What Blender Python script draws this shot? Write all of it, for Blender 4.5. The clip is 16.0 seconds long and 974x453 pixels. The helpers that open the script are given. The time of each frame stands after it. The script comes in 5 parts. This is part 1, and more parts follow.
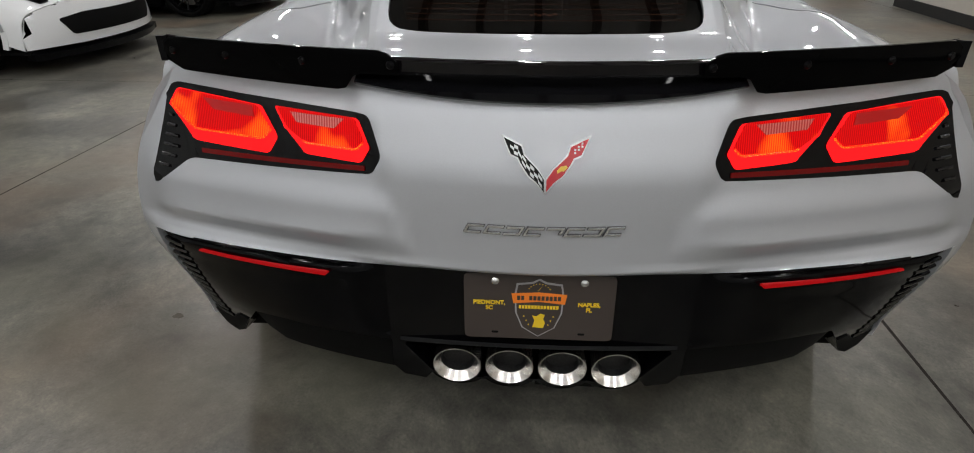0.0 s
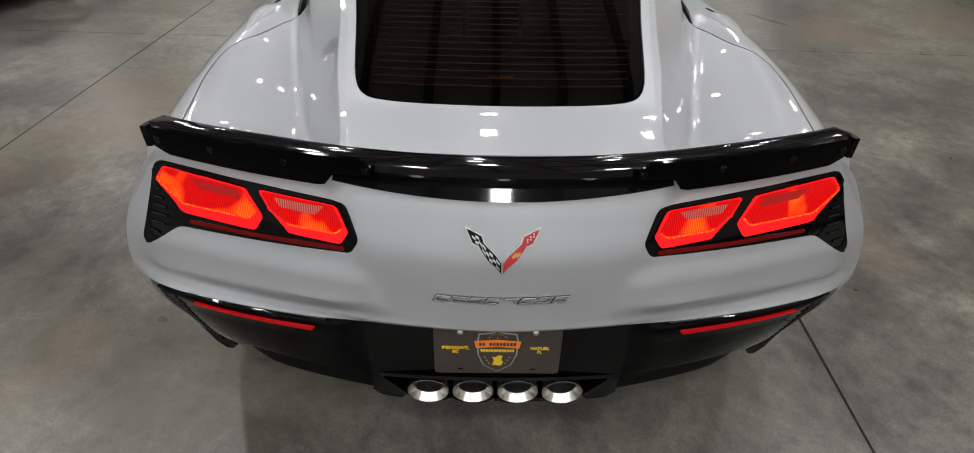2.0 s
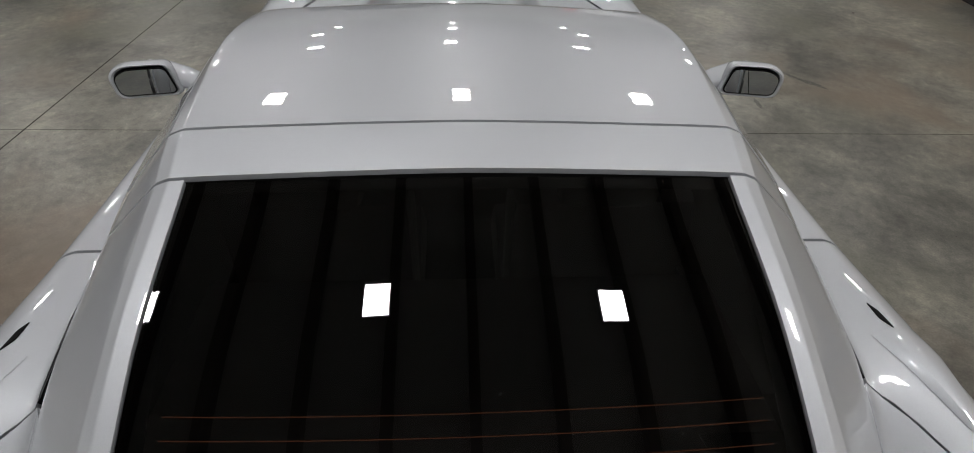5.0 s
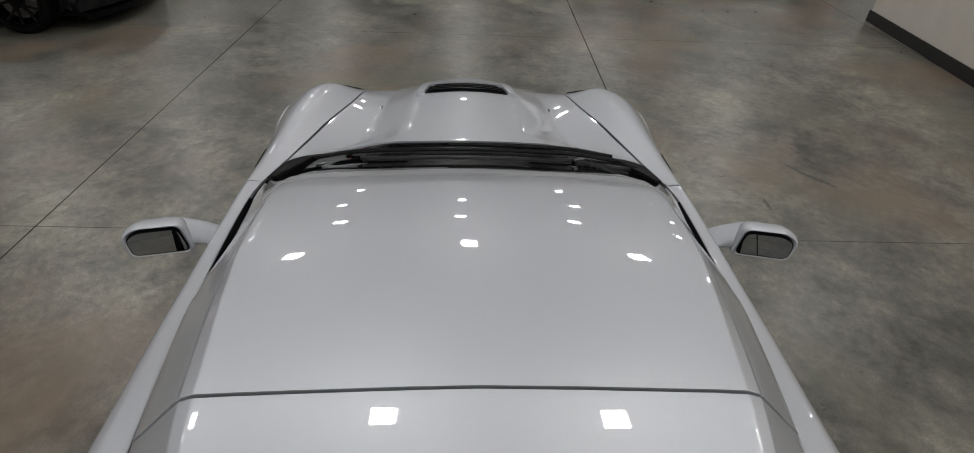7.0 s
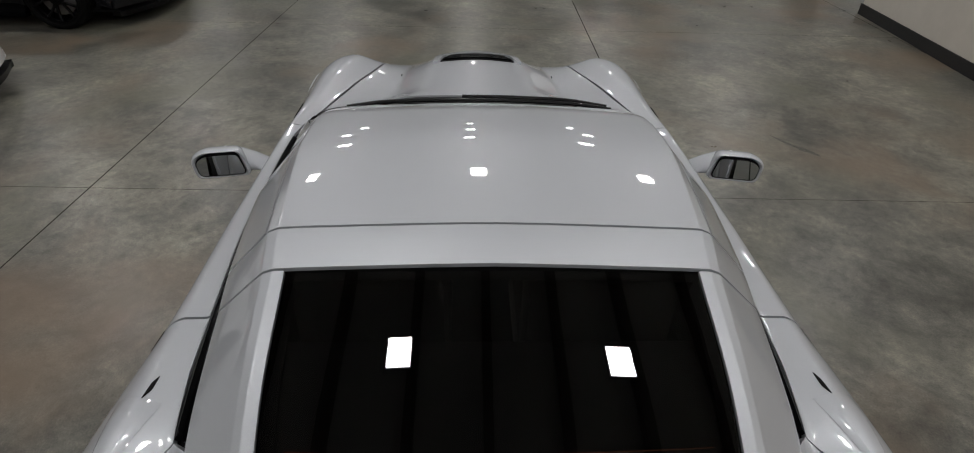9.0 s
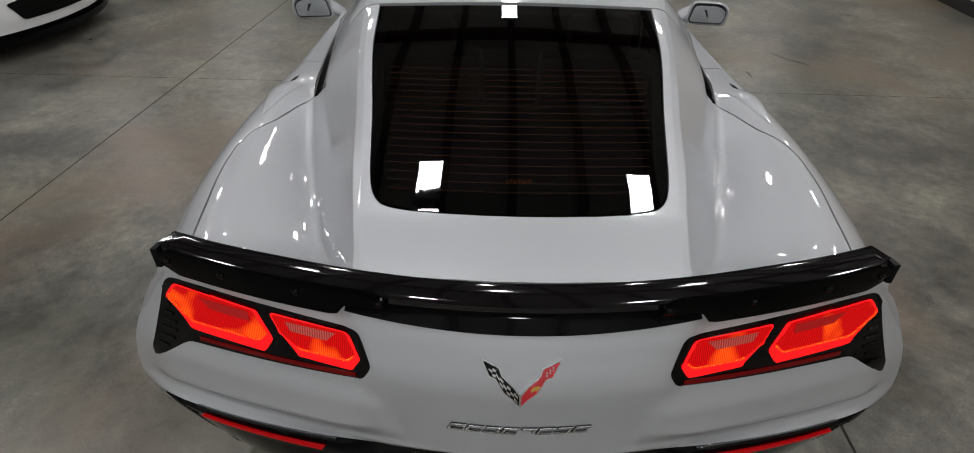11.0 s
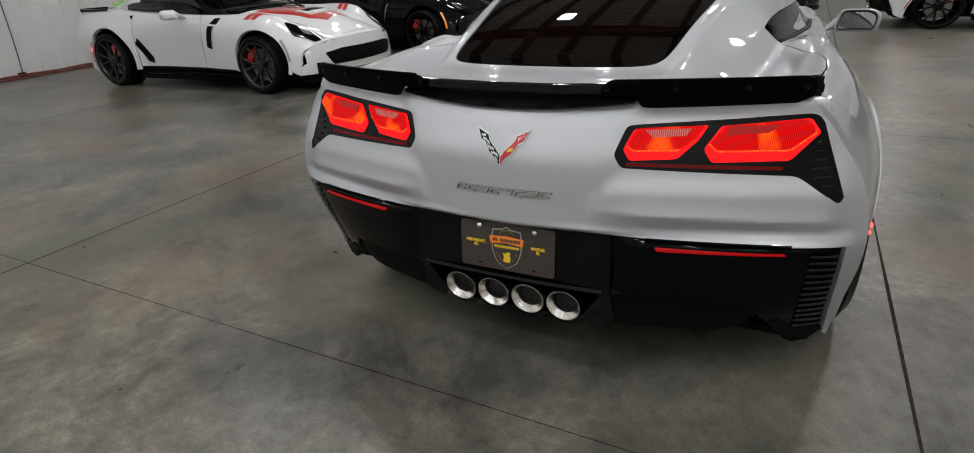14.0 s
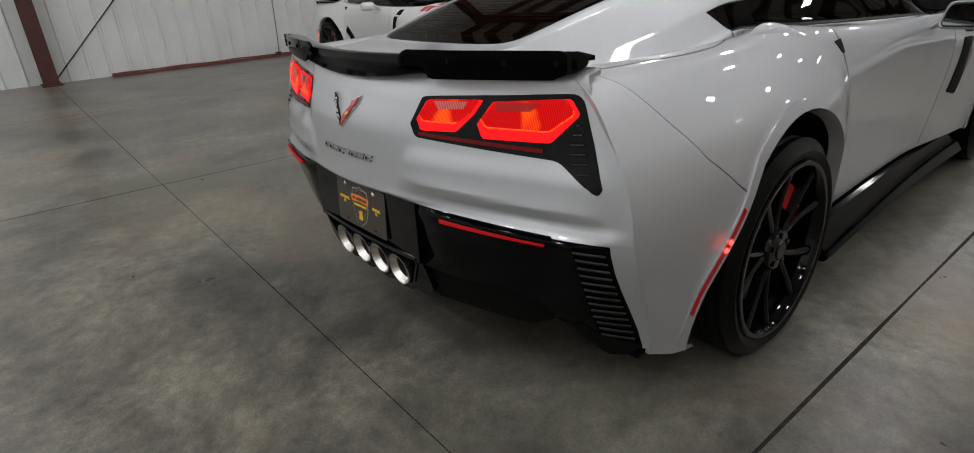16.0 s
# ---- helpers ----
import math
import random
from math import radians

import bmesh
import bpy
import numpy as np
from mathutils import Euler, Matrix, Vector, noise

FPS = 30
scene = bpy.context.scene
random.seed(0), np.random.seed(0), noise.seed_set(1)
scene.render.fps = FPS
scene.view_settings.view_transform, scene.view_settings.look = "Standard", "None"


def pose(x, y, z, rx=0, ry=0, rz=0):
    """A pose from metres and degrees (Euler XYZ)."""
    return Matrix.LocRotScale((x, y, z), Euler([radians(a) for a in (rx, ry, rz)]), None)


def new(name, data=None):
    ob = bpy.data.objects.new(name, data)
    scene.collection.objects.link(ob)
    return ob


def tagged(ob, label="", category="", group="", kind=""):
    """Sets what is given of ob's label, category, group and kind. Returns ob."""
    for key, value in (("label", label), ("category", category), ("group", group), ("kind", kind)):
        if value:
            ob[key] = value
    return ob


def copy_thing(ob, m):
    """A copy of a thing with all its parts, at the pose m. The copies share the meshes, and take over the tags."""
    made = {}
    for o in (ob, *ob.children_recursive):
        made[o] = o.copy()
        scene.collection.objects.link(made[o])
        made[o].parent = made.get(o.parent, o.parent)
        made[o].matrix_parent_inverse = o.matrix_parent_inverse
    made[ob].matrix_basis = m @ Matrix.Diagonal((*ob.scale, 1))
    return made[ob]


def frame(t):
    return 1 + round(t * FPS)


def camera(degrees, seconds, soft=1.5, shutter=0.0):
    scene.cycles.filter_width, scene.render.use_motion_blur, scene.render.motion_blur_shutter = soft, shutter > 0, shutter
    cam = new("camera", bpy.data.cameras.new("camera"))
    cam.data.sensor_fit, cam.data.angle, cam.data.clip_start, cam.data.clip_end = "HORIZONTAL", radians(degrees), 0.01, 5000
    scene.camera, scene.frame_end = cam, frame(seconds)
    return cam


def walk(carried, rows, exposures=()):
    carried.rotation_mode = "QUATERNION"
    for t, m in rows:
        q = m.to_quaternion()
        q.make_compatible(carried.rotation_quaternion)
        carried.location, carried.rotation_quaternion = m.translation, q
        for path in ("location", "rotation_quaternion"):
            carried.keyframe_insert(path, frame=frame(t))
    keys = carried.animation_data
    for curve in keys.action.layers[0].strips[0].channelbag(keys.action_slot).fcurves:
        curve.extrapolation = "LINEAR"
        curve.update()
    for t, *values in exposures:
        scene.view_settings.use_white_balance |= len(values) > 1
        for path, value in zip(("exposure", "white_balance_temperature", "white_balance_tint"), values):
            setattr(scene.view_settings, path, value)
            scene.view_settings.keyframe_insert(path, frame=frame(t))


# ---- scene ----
cam = camera(80.82, 16.0, 1.0)
ROWS = [
    (0.0, -0.0430, -0.9311, 1.1997, 61.52, 0.30, 3.55),
    (0.5, -0.0649, -0.9473, 1.3018, 57.24, -0.28, 2.48),
    (1.0, -0.0489, -0.9532, 1.3970, 53.79, -0.57, 1.42),
    (1.5, -0.0388, -0.9459, 1.4860, 52.36, -0.87, 0.70),
    (2.0, -0.0525, -0.8991, 1.5637, 52.98, -1.24, -0.27),
    (2.5, -0.0666, -0.7465, 1.6279, 53.21, -1.00, -1.36),
    (3.0, -0.0775, -0.5406, 1.6524, 52.69, -0.47, -1.65),
    (3.5, -0.0225, -0.2661, 1.6726, 51.34, -0.21, -1.06),
    (4.0, -0.0035, -0.0114, 1.6694, 51.61, -0.29, -1.29),
    (4.5, -0.0346, 0.2252, 1.6991, 51.63, -1.00, -2.21),
    (5.0, -0.0194, 0.5129, 1.7446, 51.05, -1.45, -3.08),
    (7.5, -0.0551, 0.7992, 2.1114, 54.84, -2.16, -2.00),
    (8.0, -0.0740, 0.7176, 2.0894, 55.15, -2.57, -2.29),
    (10.5, -0.0517, -0.4615, 1.8141, 54.64, 0.42, 0.10),
    (11.0, -0.0606, -0.7261, 1.7193, 54.47, -0.62, 1.20),
    (11.5, -0.0265, -0.9871, 1.6369, 54.55, -0.13, 3.12),
    (12.0, -0.0222, -1.2058, 1.5597, 55.85, -0.45, 5.38),
    (12.5, -0.0051, -1.3543, 1.4477, 58.56, -0.84, 9.45),
    (13.0, 0.1828, -1.4635, 1.3645, 61.29, -0.15, 14.82),
    (13.5, 0.4123, -1.5088, 1.3403, 63.59, 1.27, 19.84),
    (14.0, 0.6415, -1.3782, 1.2722, 65.46, 2.85, 25.44),
    (14.5, 0.9029, -1.2366, 1.2455, 65.95, 3.72, 31.61),
    (15.0, 1.1996, -1.1234, 1.2102, 66.30, 3.54, 37.34),
    (15.5, 1.4075, -0.9482, 1.1871, 66.43, 3.34, 43.05),
    (16.0, 1.6021, -0.7852, 1.1475, 66.80, 3.13, 48.92),
]
walk(cam, [(t, pose(x, y, z, rx, ry, rz)) for t, x, y, z, rx, ry, rz in ROWS],
     [(0.0, .78), (2.0, .90), (3.0, .74), (3.6, .52), (4.1, .42), (5.0, .62), (8.0, .42), (10.5, .45), (11.0, .55), (12.0, .78), (13.5, .78), (14.5, .72), (16.0, .66)])

# ---- light ----
world = bpy.data.worlds.new("world")
scene.world = world
world.use_nodes = True
world.node_tree.nodes["Background"].inputs[0].default_value = (0.6, 0.65, 0.7, 1)
world.node_tree.nodes["Background"].inputs[1].default_value = 0.02
LAMP_POWER = 23.0

# ---- materials ----
def mat(name, color=(0.5, 0.5, 0.5), rough=0.5, metal=0.0, coat=0.0, coat_rough=0.03, emit=None, power=0.0, spec=0.5):
    m = bpy.data.materials.new(name)
    m.use_nodes = True
    b = m.node_tree.nodes["Principled BSDF"]
    b.inputs["Base Color"].default_value = (*color, 1)
    b.inputs["Roughness"].default_value = rough
    b.inputs["Metallic"].default_value = metal
    b.inputs["Coat Weight"].default_value = coat
    b.inputs["Coat Roughness"].default_value = coat_rough
    b.inputs["Specular IOR Level"].default_value = spec
    if emit:
        b.inputs["Emission Color"].default_value = (*emit, 1)
        b.inputs["Emission Strength"].default_value = power
    return m


def nodes_of(m):
    nt = m.node_tree
    return nt, nt.nodes["Principled BSDF"]


def noise_node(nt, scale, detail=6.0, rough=0.6, coord="Object"):
    tc = nt.nodes.new("ShaderNodeTexCoord")
    n = nt.nodes.new("ShaderNodeTexNoise")
    n.inputs["Scale"].default_value = scale
    n.inputs["Detail"].default_value = detail
    n.inputs["Roughness"].default_value = rough
    nt.links.new(tc.outputs[coord], n.inputs["Vector"])
    return n


def ramp_node(nt, source, stops):
    r = nt.nodes.new("ShaderNodeValToRGB")
    while len(r.color_ramp.elements) < len(stops):
        r.color_ramp.elements.new(0.5)
    for e, (p, c) in zip(r.color_ramp.elements, stops):
        e.position, e.color = p, (*c, 1)
    nt.links.new(source, r.inputs["Fac"])
    return r


def mix_node(nt, kind, fac, a, b):
    m = nt.nodes.new("ShaderNodeMixRGB")
    m.blend_type = kind
    if isinstance(fac, float):
        m.inputs[0].default_value = fac
    else:
        nt.links.new(fac, m.inputs[0])
    for k, v in ((1, a), (2, b)):
        if isinstance(v, tuple):
            m.inputs[k].default_value = (*v, 1)
        else:
            nt.links.new(v, m.inputs[k])
    return m


def bump_node(nt, b, source, strength, dist):
    n = nt.nodes.new("ShaderNodeBump")
    n.inputs["Strength"].default_value = strength
    n.inputs["Distance"].default_value = dist
    nt.links.new(source, n.inputs["Height"])
    nt.links.new(n.outputs["Normal"], b.inputs["Normal"])
    return n


def paint(name, color, metal=0.0, rough=0.4):
    m = mat(name, color, rough, metal, coat=1.0, coat_rough=0.02)
    nt, b = nodes_of(m)
    n = noise_node(nt, 900.0, 2.0)
    lo = tuple(c * 0.93 for c in color)
    hi = tuple(min(1, c * 1.07) for c in color)
    r = ramp_node(nt, n.outputs["Fac"], [(0.35, lo), (0.65, hi)])
    nt.links.new(r.outputs[0], b.inputs["Base Color"])
    return m


SILVER = paint("silver_paint", (0.505, 0.52, 0.55), 0.54, 0.45)
WHITE = paint("white_paint", (0.78, 0.79, 0.80))
BLACKPAINT = mat("black_paint", (0.006, 0.006, 0.007), 0.05, spec=0.25)
GLOSS = mat("gloss_black", (0.0016, 0.0016, 0.002), 0.05, spec=0.22)
WINGBLACK = mat("wing_black", (0.0040, 0.0034, 0.0042), 0.06, spec=0.42)
SKIRT = mat("skirt_black", (0.002, 0.002, 0.0025), 0.10, spec=0.4)
SILL = mat("sill_black", (0.0014, 0.0014, 0.0016), 0.06, spec=0.04)
SLAT = mat("slat_black", (0.002, 0.002, 0.0025), 0.10, spec=0.5)
BUMPERBLACK = mat("bumper_black", (0.0016, 0.0016, 0.002), 0.07, spec=0.10)
SATIN = mat("satin_black", (0.003, 0.003, 0.0035), 0.28, spec=0.10)
UNDER = mat("under_black", (0.005, 0.005, 0.005), 0.6, spec=0.06)
RUBBER = mat("rubber", (0.0030, 0.0030, 0.0030), 0.36, spec=0.10)
WHEELBLACK = mat("wheel_black", (0.0022, 0.0022, 0.0026), 0.07, spec=0.22)
WHEELGREY = mat("wheel_grey", (0.045, 0.042, 0.042), 0.35, metal=0.6)
CHROME = mat("chrome", (0.80, 0.81, 0.82), 0.20, metal=1.0)
STEEL = mat("brushed_steel", (0.62, 0.60, 0.57), 0.24, metal=1.0)
IRON = mat("brake_iron", (0.20, 0.19, 0.18), 0.4, metal=0.9)
CALIPER = mat("red_caliper", (0.45, 0.012, 0.010), 0.35, coat=0.6)
REDSTRIPE = mat("red_stripe", (0.55, 0.035, 0.03), 0.35, coat=0.8)
GREEN = mat("green_cloth", (0.25, 0.62, 0.06), 0.85)
CLOTH = mat("soft_top_cloth", (0.012, 0.012, 0.012), 0.9)
LEATHER = mat("black_leather", (0.02, 0.02, 0.02), 0.5)
# passive reflector: a weak glow stands in for the light it throws back
REDREFLECT = mat("red_reflector_glow", (0.10, 0.001, 0.002), 0.30, spec=0.15, emit=(1, 0.006, 0.010), power=0.15)
# marker body is unlit; a faint glow is added to lift its red
MARKERRED = mat("marker_red", (0.12, 0.001, 0.002), 0.15, spec=0.3, emit=(1, 0.006, 0.010), power=0.07)
REDSTRIP = mat("red_strip", (0.10, 0.002, 0.002), 0.2, spec=0.2, emit=(1, 0.01, 0.008), power=0.012)
REVERSERED = mat("reverse_red", (0.20, 0.008, 0.008), 0.15, spec=0.3, emit=(0.8, 0.012, 0.010), power=0.16)
REDLED = mat("red_led", (0.8, 0.03, 0.02), 0.3, emit=(1, 0.010, 0.008), power=14.0)
AMBER = mat("amber_marker", (0.75, 0.22, 0.02), 0.3, coat=0.6, emit=(1.0, 0.30, 0.02), power=0.25)
EMBLEMRED = mat("emblem_red", (0.50, 0.02, 0.03), 0.25, coat=1.0)
GOLD = mat("emblem_gold", (0.75, 0.50, 0.10), 0.3, metal=0.8)
MIRROR = mat("mirror_glass", (0.36, 0.37, 0.38), 0.01, metal=1.0)
WIRE = mat("heater_wire", (0.042, 0.015, 0.008), 0.9, spec=0.0)
YELLOW = mat("yellow_print", (0.80, 0.55, 0.02), 0.5)
ORANGE = mat("orange_print", (0.85, 0.22, 0.02), 0.5)
GREYPRINT = mat("grey_print", (0.34, 0.34, 0.35), 0.45)
PLATEBG = mat("plate_dark", (0.050, 0.039, 0.034), 0.38)
LEDWHITE = mat("led_panel", (0.9, 0.9, 0.9), 0.4, emit=(1.0, 0.985, 0.96), power=2.0)


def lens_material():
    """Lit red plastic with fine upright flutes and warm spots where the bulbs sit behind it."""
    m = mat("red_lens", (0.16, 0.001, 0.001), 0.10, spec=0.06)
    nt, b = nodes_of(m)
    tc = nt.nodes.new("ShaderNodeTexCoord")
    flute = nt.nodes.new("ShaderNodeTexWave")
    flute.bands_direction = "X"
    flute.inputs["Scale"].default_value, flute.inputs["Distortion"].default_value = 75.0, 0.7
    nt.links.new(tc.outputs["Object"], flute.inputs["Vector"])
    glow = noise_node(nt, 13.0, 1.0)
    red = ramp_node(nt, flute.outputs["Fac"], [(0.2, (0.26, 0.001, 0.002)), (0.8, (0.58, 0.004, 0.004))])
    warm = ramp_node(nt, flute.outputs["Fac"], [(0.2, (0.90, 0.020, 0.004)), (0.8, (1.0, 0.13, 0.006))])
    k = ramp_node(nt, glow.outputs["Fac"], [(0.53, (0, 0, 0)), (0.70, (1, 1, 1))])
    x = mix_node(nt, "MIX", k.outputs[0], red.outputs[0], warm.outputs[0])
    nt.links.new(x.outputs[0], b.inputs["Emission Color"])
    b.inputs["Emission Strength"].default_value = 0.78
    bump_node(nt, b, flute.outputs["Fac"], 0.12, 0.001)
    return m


def clear_lens_material():
    m = mat("clear_lens", (0.42, 0.05, 0.05), 0.12, coat=1.0, emit=(0.9, 0.05, 0.04), power=0.12)
    nt, b = nodes_of(m)
    tc = nt.nodes.new("ShaderNodeTexCoord")
    w = nt.nodes.new("ShaderNodeTexWave")
    w.inputs["Scale"].default_value = 60.0
    w.inputs["Distortion"].default_value = 0.6
    nt.links.new(tc.outputs["Object"], w.inputs["Vector"])
    r = ramp_node(nt, w.outputs["Fac"], [(0.2, (0.24, 0.02, 0.018)), (0.8, (0.44, 0.11, 0.09))])
    nt.links.new(r.outputs[0], b.inputs["Base Color"])
    return m


def carbon_material():
    m = mat("carbon_weave", (0.012, 0.012, 0.012), 0.05, spec=0.3)
    nt, b = nodes_of(m)
    tc = nt.nodes.new("ShaderNodeTexCoord")
    c = nt.nodes.new("ShaderNodeTexChecker")
    c.inputs["Scale"].default_value = 330.0
    c.inputs["Color1"].default_value = (0.0015, 0.0015, 0.002, 1)
    c.inputs["Color2"].default_value = (0.006, 0.006, 0.007, 1)
    nt.links.new(tc.outputs["Object"], c.inputs["Vector"])
    nt.links.new(c.outputs["Color"], b.inputs["Base Color"])
    return m


def tint_glass(name, tint):
    m = bpy.data.materials.new(name)
    m.use_nodes = True
    nt = m.node_tree
    nt.nodes.remove(nt.nodes["Principled BSDF"])
    out = nt.nodes["Material Output"]
    t = nt.nodes.new("ShaderNodeBsdfTransparent")
    t.inputs[0].default_value = (*tint, 1)
    g = nt.nodes.new("ShaderNodeBsdfGlossy")
    g.inputs["Roughness"].default_value = 0.004
    f = nt.nodes.new("ShaderNodeFresnel")
    f.inputs[0].default_value = 1.5
    x = nt.nodes.new("ShaderNodeMixShader")
    nt.links.new(f.outputs[0], x.inputs[0])
    nt.links.new(t.outputs[0], x.inputs[1])
    nt.links.new(g.outputs[0], x.inputs[2])
    nt.links.new(x.outputs[0], out.inputs[0])
    return m


def concrete_material():
    """Ground and polished concrete: cloudy trowel marks, pores, rusty stains and a soft sheen."""
    m = mat("polished_concrete", (0.13, 0.13, 0.12), 0.3, spec=0.5)
    nt, b = nodes_of(m)
    tc = nt.nodes.new("ShaderNodeTexCoord")
    # bend the clouds so that they run like trowel strokes
    bend = nt.nodes.new("ShaderNodeTexNoise")
    bend.inputs["Scale"].default_value, bend.inputs["Detail"].default_value = 1.1, 3.0
    shift = nt.nodes.new("ShaderNodeMapping")
    shift.inputs["Location"].default_value, shift.inputs["Rotation"].default_value = (3.71, 1.37, 0.43), (0.31, 0.22, 0.6)
    nt.links.new(tc.outputs["Object"], shift.inputs["Vector"])
    nt.links.new(shift.outputs[0], bend.inputs["Vector"])
    add = nt.nodes.new("ShaderNodeMixRGB")
    add.blend_type, add.inputs[0].default_value = "LINEAR_LIGHT", 0.16
    nt.links.new(shift.outputs[0], add.inputs[1])
    nt.links.new(bend.outputs["Color"], add.inputs[2])

    def cloud(scale, detail, rough):
        n = nt.nodes.new("ShaderNodeTexNoise")
        n.inputs["Scale"].default_value, n.inputs["Detail"].default_value, n.inputs["Roughness"].default_value = scale, detail, rough
        nt.links.new(add.outputs[0], n.inputs["Vector"])
        return n.outputs["Fac"]
    big, mid, small, fine, grit = cloud(.42, 4, .50), cloud(1.5, 4, .52), cloud(4.6, 5, .52), cloud(19, 5, .58), cloud(120, 3, .6)
    a = ramp_node(nt, big, [(0.34, (0.108, 0.106, 0.092)), (0.50, (0.139, 0.134, 0.115)), (0.66, (0.172, 0.163, 0.137))])
    col = a.outputs[0]
    for src, lo, hi, dark, light in ((mid, .34, .66, .68, 1.30), (small, .34, .66, .70, 1.28), (fine, .32, .68, .75, 1.27), (grit, .30, .70, .78, 1.24)):
        r = ramp_node(nt, src, [(lo, (dark, dark, dark * 1.01)), ((lo + hi) / 2, (1, 1, 1)), (hi, (light, light * .995, light * .97))])
        r.color_ramp.interpolation = "EASE"
        col = mix_node(nt, "MULTIPLY", 1.0, col, r.outputs[0]).outputs[0]
    # rusty-brown and olive stains
    for off, tone, lo, hi, k in ((3.1, (0.190, 0.140, 0.098), .50, .76, .8), (9.7, (0.140, 0.138, 0.100), .48, .76, .7)):
        mp = nt.nodes.new("ShaderNodeMapping")
        mp.inputs["Location"].default_value = (off, off * 1.7, off * .6)
        nt.links.new(add.outputs[0], mp.inputs["Vector"])
        n = nt.nodes.new("ShaderNodeTexNoise")
        n.inputs["Scale"].default_value, n.inputs["Detail"].default_value, n.inputs["Roughness"].default_value = .85, 3.0, .5
        nt.links.new(mp.outputs[0], n.inputs["Vector"])
        r = ramp_node(nt, n.outputs["Fac"], [(lo, (0, 0, 0)), (hi, (k, k, k))])
        r.color_ramp.interpolation = "EASE"
        col = mix_node(nt, "MIX", r.outputs[0], col, tone).outputs[0]
    nt.links.new(col, b.inputs["Base Color"])
    rr = ramp_node(nt, small, [(0.25, (0.27, 0.27, 0.27)), (0.75, (0.38, 0.38, 0.38))])
    nt.links.new(rr.outputs[0], b.inputs["Roughness"])
    bump_node(nt, b, fine, 0.03, 0.002)
    return m


def rough_paint(name, color, scale, lo, hi, rough):
    m = mat(name, color, rough)
    nt, b = nodes_of(m)
    n = noise_node(nt, scale, 7.0, 0.65)
    r = ramp_node(nt, n.outputs["Fac"], [(0.3, tuple(c * lo for c in color)), (0.7, tuple(c * hi for c in color))])
    nt.links.new(r.outputs[0], b.inputs["Base Color"])
    return m


def lens_row_material():
    m = mat("lens_row", (0.3, 0.01, 0.0), 0.2, spec=0.1)
    nt, b = nodes_of(m)
    tc = nt.nodes.new("ShaderNodeTexCoord")
    v = nt.nodes.new("ShaderNodeTexVoronoi")
    v.inputs["Scale"].default_value = 340.0
    nt.links.new(tc.outputs["Object"], v.inputs["Vector"])
    r = ramp_node(nt, v.outputs["Distance"], [(0.10, (1.0, 0.22, 0.012)), (0.35, (1.0, 0.04, 0.004)), (0.65, (0.8, 0.008, 0.004))])
    nt.links.new(r.outputs[0], b.inputs["Emission Color"])
    b.inputs["Emission Strength"].default_value = 1.5
    return m


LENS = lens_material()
LENSROW = lens_row_material()
CLEARLENS = clear_lens_material()
GUIDE = mat("light_guide", (0.25, 0.001, 0.001), 0.10, spec=0.04, emit=(1.0, 0.010, 0.012), power=0.85)
CARBON = carbon_material()
TINT = tint_glass("tinted_glass", (0.22, 0.205, 0.20))
SIDETINT = tint_glass("side_glass", (0.22, 0.22, 0.22))
CLEAR = tint_glass("windscreen_glass", (0.40, 0.44, 0.42))
# grey for the script bars' painted shadow and the cowl's painted reflection
GREYDARK = mat("dark_grey", (0.03, 0.03, 0.032), 0.3)
BAFFLE = rough_paint("baffle_steel", (0.010, 0.010, 0.010), 160.0, 0.1, 2.2, 0.4)
CONCRETE = concrete_material()
FINEJOINT = rough_paint("fine_joint_filler", (0.050, 0.044, 0.038), 30.0, 0.5, 1.5, 0.8)
JOINT = rough_paint("joint_filler", (0.034, 0.031, 0.027), 30.0, 0.6, 1.3, 0.9)
for filler in (JOINT, FINEJOINT):
    filler.node_tree.nodes["Principled BSDF"].inputs["Specular IOR Level"].default_value = .08
WALLMETAL = rough_paint("white_metal_wall", (0.78, 0.80, 0.80), 1.5, 0.92, 1.05, 0.42)
CEILMETAL = rough_paint("grey_ceiling", (0.62, 0.63, 0.64), 1.0, 0.9, 1.08, 0.6)
PURLIN = rough_paint("dark_purlin_steel", (0.11, 0.085, 0.08), 6.0, 0.7, 1.25, 0.5)
COLUMNRED = rough_paint("red_oxide_steel", (0.075, 0.022, 0.018), 6.0, 0.7, 1.25, 0.5)
BEIGE = rough_paint("beige_plaster", (0.58, 0.54, 0.48), 4.0, 0.95, 1.04, 0.7)
SCUFF = rough_paint("rubber_scuff", (0.090, 0.085, 0.076), 40.0, 0.6, 1.8, 0.5)
DARKBASE = mat("dark_base_board", (0.012, 0.012, 0.012), 0.5)
HOSE = rough_paint("red_hose", (0.20, 0.055, 0.040), 12.0, 0.7, 1.2, 0.6)


# ---- mesh helpers ----
def thing(name, label, category, group="", kind="", m=None):
    ob = tagged(new(name), label, category, group, kind)
    if m is not None:
        ob.matrix_basis = m
    return ob


def link_mesh(name, me, material, parent=None, label=""):
    me.materials.append(material)
    ob = new(name, me)
    ob.parent = parent
    if label:
        ob["label"] = label
    return ob


